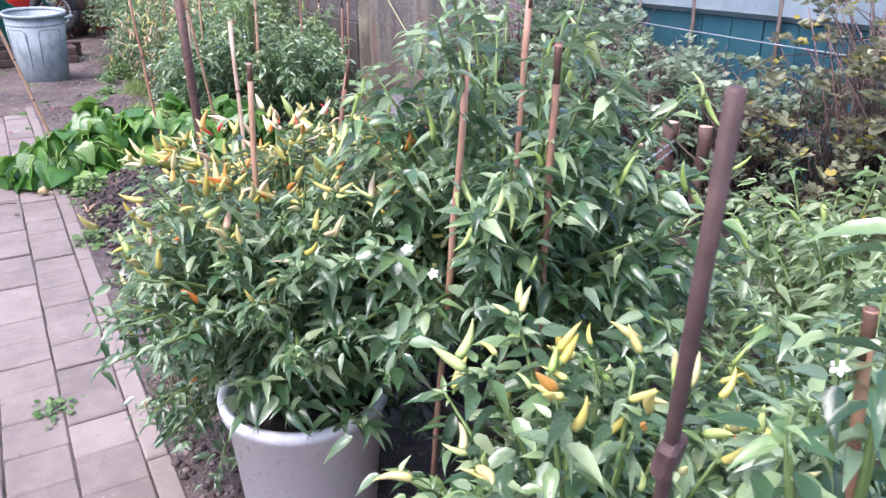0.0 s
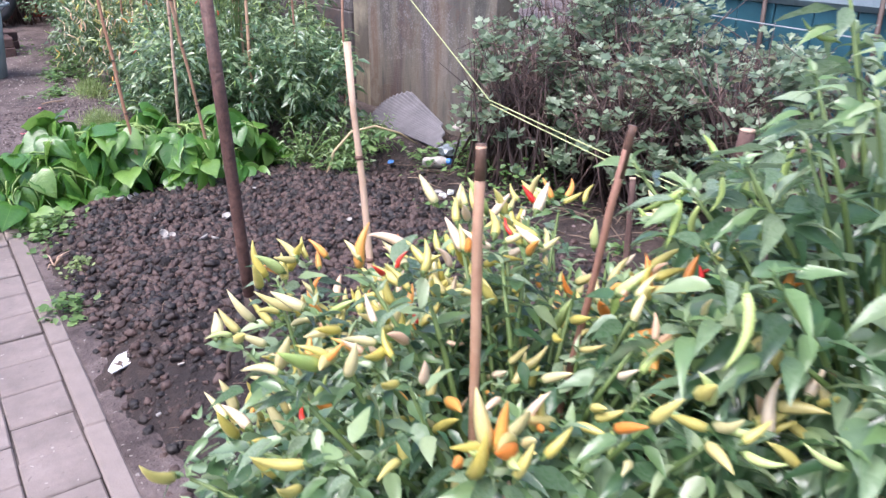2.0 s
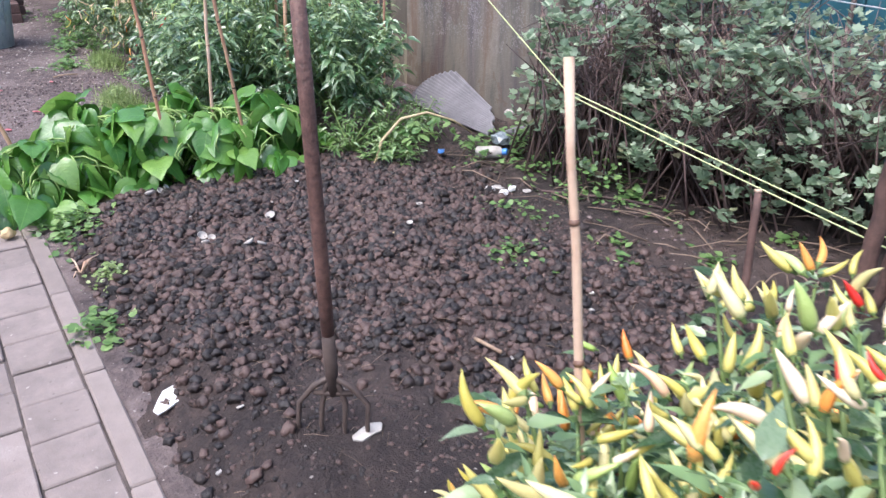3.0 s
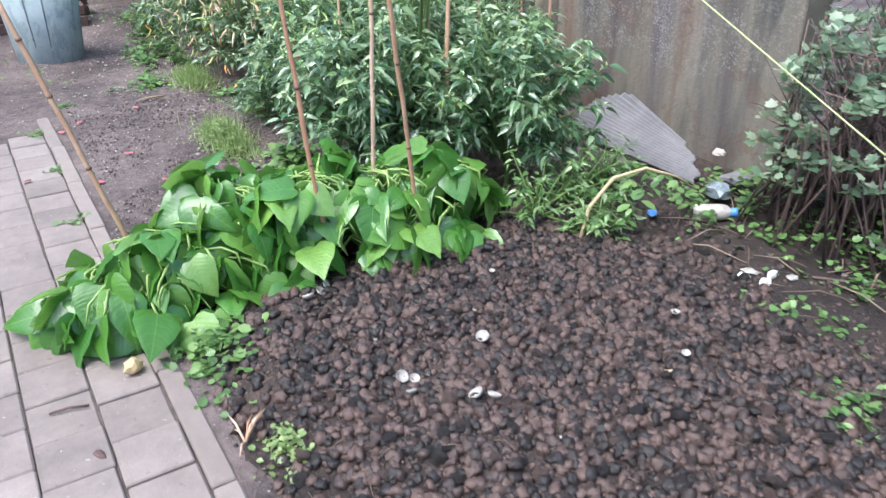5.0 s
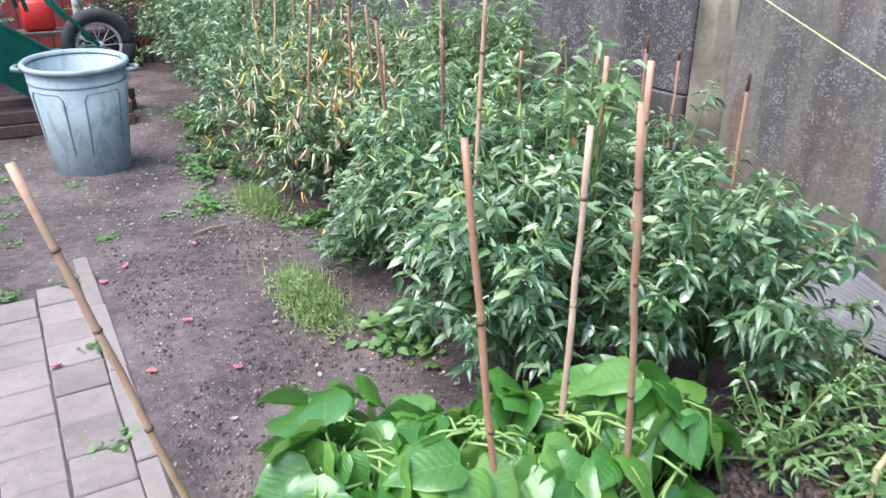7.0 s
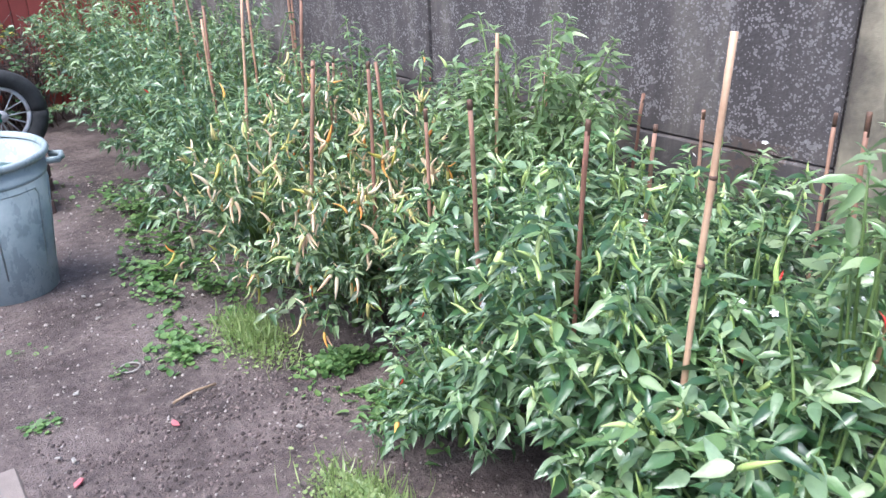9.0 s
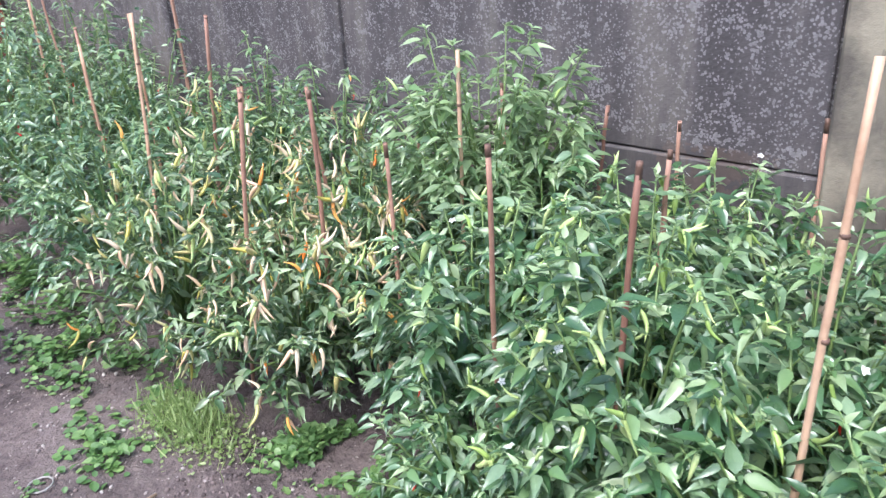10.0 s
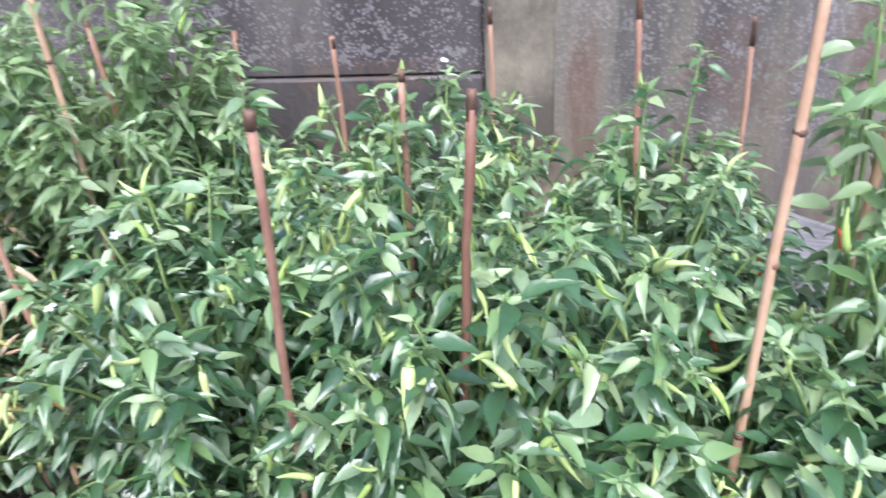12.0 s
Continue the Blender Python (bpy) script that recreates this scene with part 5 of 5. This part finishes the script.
# ---- roofing sheet against the wall, and litter ----
def roofing_sheet():
    ob = thing("roofing_sheet", (2.16, 4.66, 0.0), "broken piece of grey ribbed roofing sheet leaning on the wall", "sheet")
    nx, ny = 30, 110
    V, F = [], []
    for side in (0.0, 0.007):
        for j in range(ny + 1):
            for i in range(nx + 1):
                u, v = i / nx, j / ny
                # broken corners: the far end is rounded, the near end runs out in a point
                y0, y1 = 0.44 - 0.20 * v ** 4, -0.36 + 0.26 * v ** 1.5 + 0.015 * math.sin(17 * v)
                V.append((-0.05 + 0.21 * v, y0 + (y1 - y0) * u, 0.02 + v * (0.19 - 0.13 * u) + 0.006 * math.sin(v * 94) + side))
    n = (nx + 1) * (ny + 1)
    for j in range(ny):
        for i in range(nx):
            a = j * (nx + 1) + i
            F.append((a, a + 1, a + nx + 2, a + nx + 1))
            F.append((n + a + nx + 1, n + a + nx + 2, n + a + 1, n + a))
    rim = [i for i in range(nx + 1)] + [(nx + 1) * (j + 1) - 1 for j in range(1, ny + 1)] + [ny * (nx + 1) + i for i in range(nx - 1, -1, -1)] + [(nx + 1) * j for j in range(ny - 1, 0, -1)]
    for a, b in zip(rim, rim[1:] + rim[:1]):
        F.append((a, n + a, n + b, b))
    part("sheet", mesh_of("sheet", V, F, M["slate_sheet"], True), ob)
    return ob


roofing_sheet()


def crumpled(name, at, size, mat, label, category, seed, flat=0.5, group=""):
    bm = bmesh.new()
    bmesh.ops.create_icosphere(bm, subdivisions=2, radius=1.0)
    for v in bm.verts:
        v.co *= 1 + 0.5 * noise.noise(v.co * 1.7 + Vector((seed, 0, 0)))
        v.co.z = max(v.co.z * flat, -0.35 * flat)
        v.co = Vector((v.co.x * size[0], v.co.y * size[1], v.co.z * size[2]))
    ob = new(name, from_bm(name, bm, M[mat]))
    ob.matrix_basis = pose(*at, 0, 0, seed * 71)
    return tagged(ob, label, category, group)


crumpled("plastic_bag", (2.08, 4.16, 0.05), (0.06, 0.045, 0.05), "clear_film", "crumpled pale plastic bag by the wall", "litter", 1.3, 0.8)
ob = thing("plastic_bottle", (1.94, 4.06, 0.035), "cream plastic bottle with a blue cap lying in the weeds", "bottle")
ob.rotation_euler = (radians(80), 0, radians(35))
v, f = lathe([(0.0, -0.07), (0.026, -0.07), (0.031, -0.064), (0.031, 0.03), (0.026, 0.048), (0.014, 0.060), (0.013, 0.070), (0.0, 0.070)], 20)
part("body", mesh_of("body", v, f, M["shell"], True), ob)
v, f = lathe([(0.0155, 0.062), (0.0165, 0.064), (0.0165, 0.083), (0.014, 0.086), (0.0, 0.086)], 16)
part("cap", mesh_of("cap", v, f, M["blue_plastic"], True), ob, "blue screw cap")
crumpled("plastic_scrap", (1.72, 4.16, 0.05), (0.025, 0.018, 0.02), "blue_plastic", "small scrap of blue plastic among the weeds", "litter", 3.1)
crumpled("paper_scrap", (1.72, 3.72, 0.015), (0.028, 0.016, 0.014), "shell", "crumpled scrap of white paper on the soil", "litter", 4.2)
for i, (x, y) in enumerate(((1.66, 3.70), (1.69, 3.64), (1.75, 3.66))):
    crumpled("paper_scrap", (x, y, 0.02), (0.022, 0.012, 0.022), "petal", "crumpled scrap of white paper on the soil", "litter", 4.6 + 0.3 * i, 0.8)
crumpled("dry_leaf", (-0.25, 3.99, 0.006), (0.020, 0.010, 0.010), "dark_post", "curled dark dry leaf on the paving", "leaf", 9.1)
crumpled("paper_scrap", (1.80, 3.62, 0.015), (0.018, 0.018, 0.014), "shell", "crumpled scrap of white paper on the soil", "litter", 5.2)
crumpled("stone", (2.26, 4.32, 0.12), (0.028, 0.03, 0.03), "pebble", "pale broken stone on the roofing sheet", "stone", 6.2)
crumpled("stone", (2.22, 4.18, 0.06), (0.06, 0.05, 0.05), "slate_sheet", "grey broken stone at the wall's foot", "stone", 7.2)
crumpled("potato", (-0.11, 4.27, 0.022), (0.026, 0.022, 0.030), "potato", "small yellow potato lying on the kerb", "potato", 8.2, 0.9)


def eggshell(x, y, r, seed):
    rng = random.Random(seed)
    v, f = lathe([(0.0, 0.0), (r * 0.5, r * 0.08), (r * 0.85, r * 0.35), (r, r * 0.72), (r * 0.94, r * 0.70), (r * 0.78, r * 0.38), (r * 0.45, r * 0.14), (0.0, r * 0.07)], 12)
    ob = new("eggshell", mesh_of("eggshell", v, f, M["shell"], True))
    z = (bed_height(x, y) if 0.03 < x < 1.7 and 2.0 < y < 4.55 else hill(x, y)) + 0.018
    ob.matrix_basis = pose(x, y, z, rng.uniform(-40, 40), rng.uniform(-40, 40), rng.uniform(0, 360))
    tagged(ob, "broken white eggshell lying on the compost", "eggshell", "eggshells")


for i, (x, y, r) in enumerate(((0.40, 4.26, 0.020), (0.44, 4.28, 0.017), (0.47, 4.31, 0.015), (0.72, 3.82, 0.019), (0.45, 3.80, 0.018), (0.48, 3.78, 0.014), (0.56, 3.61, 0.020), (0.59, 3.59, 0.018), (0.44, 3.72, 0.015), (1.10, 3.45, 0.012), (1.25, 3.62, 0.014), (0.95, 4.1, 0.010))):
    eggshell(x, y, r, i)


def flat_scrap(name, x, y, w, l, mat, label, category, seed, group=""):
    rng = random.Random(seed)
    bm = bmesh.new()
    ring = []
    for k in range(9):
        a = 2 * math.pi * k / 9
        ring.append(bm.verts.new((w * math.cos(a) * rng.uniform(0.7, 1.1), l * math.sin(a) * rng.uniform(0.7, 1.1), rng.uniform(0, 0.006))))
    face = bm.faces.new(ring)
    ext = bmesh.ops.extrude_face_region(bm, geom=[face])
    for v in ext["geom"]:
        if isinstance(v, bmesh.types.BMVert):
            v.co.z += 0.004
    ob = new(name, from_bm(name, bm, M[mat]))
    z = bed_height(x, y) if 0.03 < x < 1.7 and 2.0 < y < 4.55 else 0.0 if x < 0 and y < 6.6 else hill(x, y)
    ob.matrix_basis = pose(x, y, z + 0.006, rng.uniform(-10, 10), rng.uniform(-10, 10), rng.uniform(0, 360))
    return tagged(ob, label, category, group)


flat_scrap("dry_leaf", 0.44, 2.57, 0.022, 0.045, "shell", "pale crumpled dry leaf beside the fork", "leaf", 13)
ob = flat_scrap("paper_scrap", 0.10, 3.00, 0.032, 0.066, "petal", "torn strip of white card lying on the compost", "litter", 3)
for i, (x, y) in enumerate(((0.23, 5.94), (-0.20, 5.86), (0.02, 6.44), (0.06, 5.67), (0.12, 6.55), (0.55, 5.05), (0.30, 5.55), (0.42, 6.65))):
    flat_scrap("red_petal", x, y, 0.012, 0.020, "petal_red", "fallen bright red pod scrap on the soil", "plant scrap", 20 + i, "red scraps")
for i in range(26):
    flat_scrap("shell_chip", rngw.uniform(0.05, 0.9), rngw.uniform(5.0, 8.6), 0.007, 0.012, "shell", "small white chip on the soil", "chip", 60 + i, "white chips")
for i in range(16):
    flat_scrap("shell_chip", rngw.uniform(0.1, 1.5), rngw.uniform(2.5, 4.4), 0.006, 0.010, "shell", "small white chip on the compost", "chip", 90 + i, "white chips")
ob = new("rubber_ring", tubes("rubber_ring", [([(0.034 * math.cos(t * 0.5236), 0.034 * math.sin(t * 0.5236), 0.003) for t in range(13)], 0.0028)], M["shell"], 6))
ob.location = (0.41, 7.08, 0.006)
tagged(ob, "pale rubber ring lying on the soil", "ring")
line("stick", [(0.45, 6.76, 0.012), (0.52, 6.775, 0.018), (0.60, 6.78, 0.012)], 0.005, "straw", "dry stick lying on the soil")
line("stick", [(0.98, 3.48, 0.065), (1.04, 3.42, 0.085), (1.08, 3.33, 0.07)], 0.004, "pale_stalk", "pale curved stalk lying on the compost")
line("stick", [(0.87, 2.74, 0.07), (0.885, 2.64, 0.075)], 0.006, "straw", "short dry stick lying on the compost")
line("stick", [(1.85, 3.58, 0.02), (2.05, 3.32, 0.03), (2.2, 3.08, 0.02)], 0.005, "twig", "long dry stick under the hedge")
line("twig", [(-0.33, 4.21, 0.004), (-0.285, 4.205, 0.007), (-0.24, 4.19, 0.005)], 0.0035, "dark_post", "small dark twig on the paving")


# ---- bin and wheelbarrow ----
def garden_bin(at):
    ob = thing("garden_bin", at, "scuffed grey-blue plastic garden bin standing open on the soil", "bin")
    ob.rotation_euler = (radians(4.5), 0, 0)
    ob.scale = (0.95, 0.95, 1.0)
    v, f = lathe([(0.0, 0.012), (0.195, 0.012), (0.205, 0.0), (0.214, 0.012), (0.272, 0.605), (0.260, 0.605), (0.203, 0.03), (0.0, 0.028)], 48)
    part("body", mesh_of("body", v, f, M["bin"], True), ob)
    v, f = lathe([(0.266, 0.600), (0.283, 0.604), (0.290, 0.612), (0.288, 0.626), (0.278, 0.633), (0.264, 0.628), (0.258, 0.612)], 48)
    part("rim", mesh_of("rim", v, f, M["bin"], True), ob, "thick dull blue rim")
    v, f = lathe([(0.262, 0.525), (0.267, 0.53), (0.267, 0.538), (0.264, 0.543)], 48)
    part("ridge", mesh_of("ridge", v, f, M["bin"], True), ob)
    for a in (-20, 160):
        c, s = math.cos(radians(a)), math.sin(radians(a))
        e = Vector((c, s, 0))
        q = Vector((-s, c, 0))
        b = Vector((0, 0, 0.585))
        part("handle", tubes("handle", [([e * 0.28 + q * 0.05 + b, e * 0.33 + q * 0.04 + b, e * 0.337 + b, e * 0.33 - q * 0.04 + b, e * 0.28 - q * 0.05 + b], 0.014)], M["bin"], 8), ob)
    v, f = lathe([(0.0, 0.50), (0.12, 0.5005), (0.249, 0.50)], 40)
    part("water", mesh_of("water", v, f, M["water"], True), ob, "still murky teal water")
    for a in (-140, -68, 4, 76, 148):
        c, s = math.cos(radians(a)), math.sin(radians(a))
        q = Vector((-s, c, 0)) * 0.105
        lo, hi = Vector((c * 0.204, s * 0.204, 0.14)), Vector((c * 0.240, s * 0.240, 0.50))
        part("panel_moulding", tubes("panel_moulding", [([lo - q * 0.86, hi - q * 1.0 - Vector((0, 0, 0.03)), hi - q * 0.86 + Vector((c, s, 0)) * 0.006, hi * 1.0 + Vector((c, s, 0)) * 0.0225, hi + q * 0.86 + Vector((c, s, 0)) * 0.006, hi + q * 1.0 - Vector((0, 0, 0.03)), lo + q * 0.86], 0.0045)], M["bin"], 6), ob)
    return ob


garden_bin((0.195, 8.12, -0.008))


def wheelbarrow(at, turn):
    ob = thing("wheelbarrow", at, "green wheelbarrow tipped on its nose with its wheel raised", "wheelbarrow")
    ob.rotation_euler = (0, 0, radians(turn))
    bm = bmesh.new()
    lo = [(-0.26, -0.22, 0.42), (0.26, -0.22, 0.42), (0.22, 0.38, -0.06), (-0.22, 0.38, -0.06)]
    hi = [(-0.36, -0.36, 0.92), (0.36, -0.36, 0.92), (0.32, 0.50, 0.27), (-0.32, 0.50, 0.27)]
    vs = [bm.verts.new(v) for v in lo + hi]
    bm.faces.new(vs[:4])
    for i in range(4):
        j = (i + 1) % 4
        bm.faces.new((vs[i], vs[j], vs[4 + j], vs[4 + i]))
    bmesh.ops.solidify(bm, geom=bm.faces[:], thickness=0.012)
    part("tray", from_bm("tray", bm, M["green_paint"]), ob, "glossy green steel tray")
    part("tray_rim", tubes("tray_rim", [([Vector(h) for h in hi] + [Vector(hi[0])], 0.013)], M["green_paint"], 8), ob)
    for s in (-1, 1):
        part("frame_tube", tubes("frame_tube", [([(s * 0.30, -1.0, 0.95), (s * 0.28, -0.4, 0.48), (s * 0.20, 0.35, 0.20), (s * 0.07, 0.84, 0.24)], 0.016)], M["green_paint"], 8), ob)
        part("grip", tubes("grip", [([(s * 0.30, -1.0, 0.95), (s * 0.305, -1.12, 1.03)], 0.021)], M["rubber"], 8), ob, "black rubber grip")
        part("leg", tubes("leg", [([(s * 0.28, -0.30, 0.42), (s * 0.28, -0.50, 0.0)], 0.014)], M["green_paint"], 8), ob)
        part("hoop", tubes("hoop", [([(s * 0.16, 0.42, 0.52), (s * 0.17, 0.36, 0.86), (s * 0.15, 0.42, 0.95), (s * 0.12, 0.50, 0.86), (s * 0.09, 0.60, 0.55), (s * 0.08, 0.84, 0.26)], 0.014)], M["green_paint"], 8), ob)
    wheel = part("wheel", mesh_of("wheel", *tube([(-0.05, 0.86, 0.25), (0.05, 0.86, 0.25)], 0.03, 10), M["grey_paint"], True), ob)
    ring = [(0.0, 0.86 + 0.205 * math.cos(t * math.pi / 16), 0.25 + 0.205 * math.sin(t * math.pi / 16)) for t in range(33)]
    part("tyre", tubes("tyre", [(ring, 0.048)], M["rubber"], 10), wheel, "black rubber tyre")
    ring = [(0.0, 0.86 + 0.150 * math.cos(t * math.pi / 16), 0.25 + 0.150 * math.sin(t * math.pi / 16)) for t in range(33)]
    part("rim", tubes("rim", [(ring, 0.012)], M["grey_paint"], 8), wheel, "grey steel rim")
    for t in range(14):
        a = 2 * math.pi * t / 14
        part("spoke", tubes("spoke", [([(0.03 * (-1) ** t, 0.86 + 0.03 * math.cos(a), 0.25 + 0.03 * math.sin(a)), (0.0, 0.86 + 0.145 * math.cos(a), 0.25 + 0.145 * math.sin(a))], 0.004)], M["grey_paint"], 5), wheel)
    return ob


def timber_pile():
    ob = thing("timber_pile", (0.0, 9.35, 0.0), "pile of old dark planks and logs under the barrow", "timber", "", "")
    rng = random.Random(4)
    for k in range(6):
        row, col = divmod(k, 3)
        m = pose(rng.uniform(-0.06, 0.06), -0.20 + 0.2 * col + rng.uniform(-0.02, 0.02), 0.085 * row, 0, 0, rng.uniform(-5, 5))
        part("plank", from_bm("plank", box(-0.75, 0.62, -0.09, 0.09, 0.0, 0.083, 0.008), M["dark_post"]), ob, "", m)
    return ob


timber_pile()
wheelbarrow((-0.38, 9.26, 0.258), -82)


def fuel_can(at):
    ob = thing("fuel_can", at, "red plastic fuel can with a dark cap", "can")
    bm = box(-0.13, 0.13, -0.08, 0.08, 0.0, 0.27, 0.03)
    part("body", from_bm("body", bm, M["red_plastic"], True), ob)
    part("handle", tubes("handle", [([(-0.09, 0, 0.26), (-0.08, 0, 0.31), (0.03, 0, 0.31), (0.05, 0, 0.26)], 0.014)], M["red_plastic"], 8), ob)
    part("cap", mesh_of("cap", *tube([(0.09, 0, 0.26), (0.09, 0, 0.32)], 0.03, 12), M["black_plastic"], True), ob, "black cap")


def shed_bench():
    ob = thing("bench", (0.25, 11.4, 0.0), "low dark wooden bench in front of the shed", "bench")
    part("top", from_bm("top", box(-0.5, 0.5, -0.18, 0.18, 0.36, 0.40, 0.004), M["dark_post"]), ob)
    for x in (-0.42, 0.42):
        part("leg", from_bm("leg", box(x - 0.03, x + 0.03, -0.15, 0.15, 0.0, 0.36, 0.004), M["dark_post"]), ob)


shed_bench()
fuel_can((0.22, 11.38, 0.40))
stake("wooden_post", (0.62, 11.9, 0.0), (0.62, 11.9, 1.9), 0.05, "pale grey painted post before the shed", "grey_paint", 8, False)
currant_bush((-0.5, 10.9, 0.0), 0.5, 0.9, 401, "dark leafy bush beside the shed", "currant_leaf", 90)
currant_bush((0.95, 11.7, 0.0), 0.45, 0.8, 402, "dark leafy bush beside the shed", "chilli_leaf", 90)

# ---- paving: stones set in sand, last ----
paving = thing("pavement", (0, 0, 0), "path of worn grey-brown concrete paving blocks", "paving", "", "structure")
part("joints", from_bm("joints", box(-1.05, -0.002, -1.45, 6.56, -0.09, -0.008), M["joint_sand"]), paving, "dark sand in the joints")
PW, PL = 0.160, 0.1667
paver_mesh = [from_bm("paver", box(0.0018 + a, PW - 0.0018 - b, 0.0016 + b, PL - 0.0016 - a, -0.06, 0.0, 0.0035 + 0.8 * a), M["paver"]) for a, b in ((0.0, 0.0), (0.0014, 0.0004), (0.0003, 0.0018))]
kerb_mesh = from_bm("kerb_stone", box(-0.060, -0.002, 0.003, 0.497, -0.07, 0.006, 0.005), M["kerb"])
rp = random.Random(9)
for c in range(6):
    shift = 0.02 if c % 2 == 0 else 0.02 + PL / 2
    for k in range(-9, 39):
        y = shift + PL * k
        if -1.45 < y < 6.4:
            part("paver", paver_mesh[rp.randrange(3)], paving, "", pose(-0.062 - PW * (c + 1), y, rp.uniform(-0.005, 0.003), rp.uniform(-0.9, 0.9), rp.uniform(-0.9, 0.9), rp.uniform(-0.7, 0.7)))
for k in range(-2, 13):
    part("kerb_stone", kerb_mesh, paving, "", pose(rp.uniform(-0.003, 0.003), 0.5 * k + 0.247, rp.uniform(-0.003, 0.004), 0, rp.uniform(-1, 1), rp.uniform(-0.3, 0.3)))
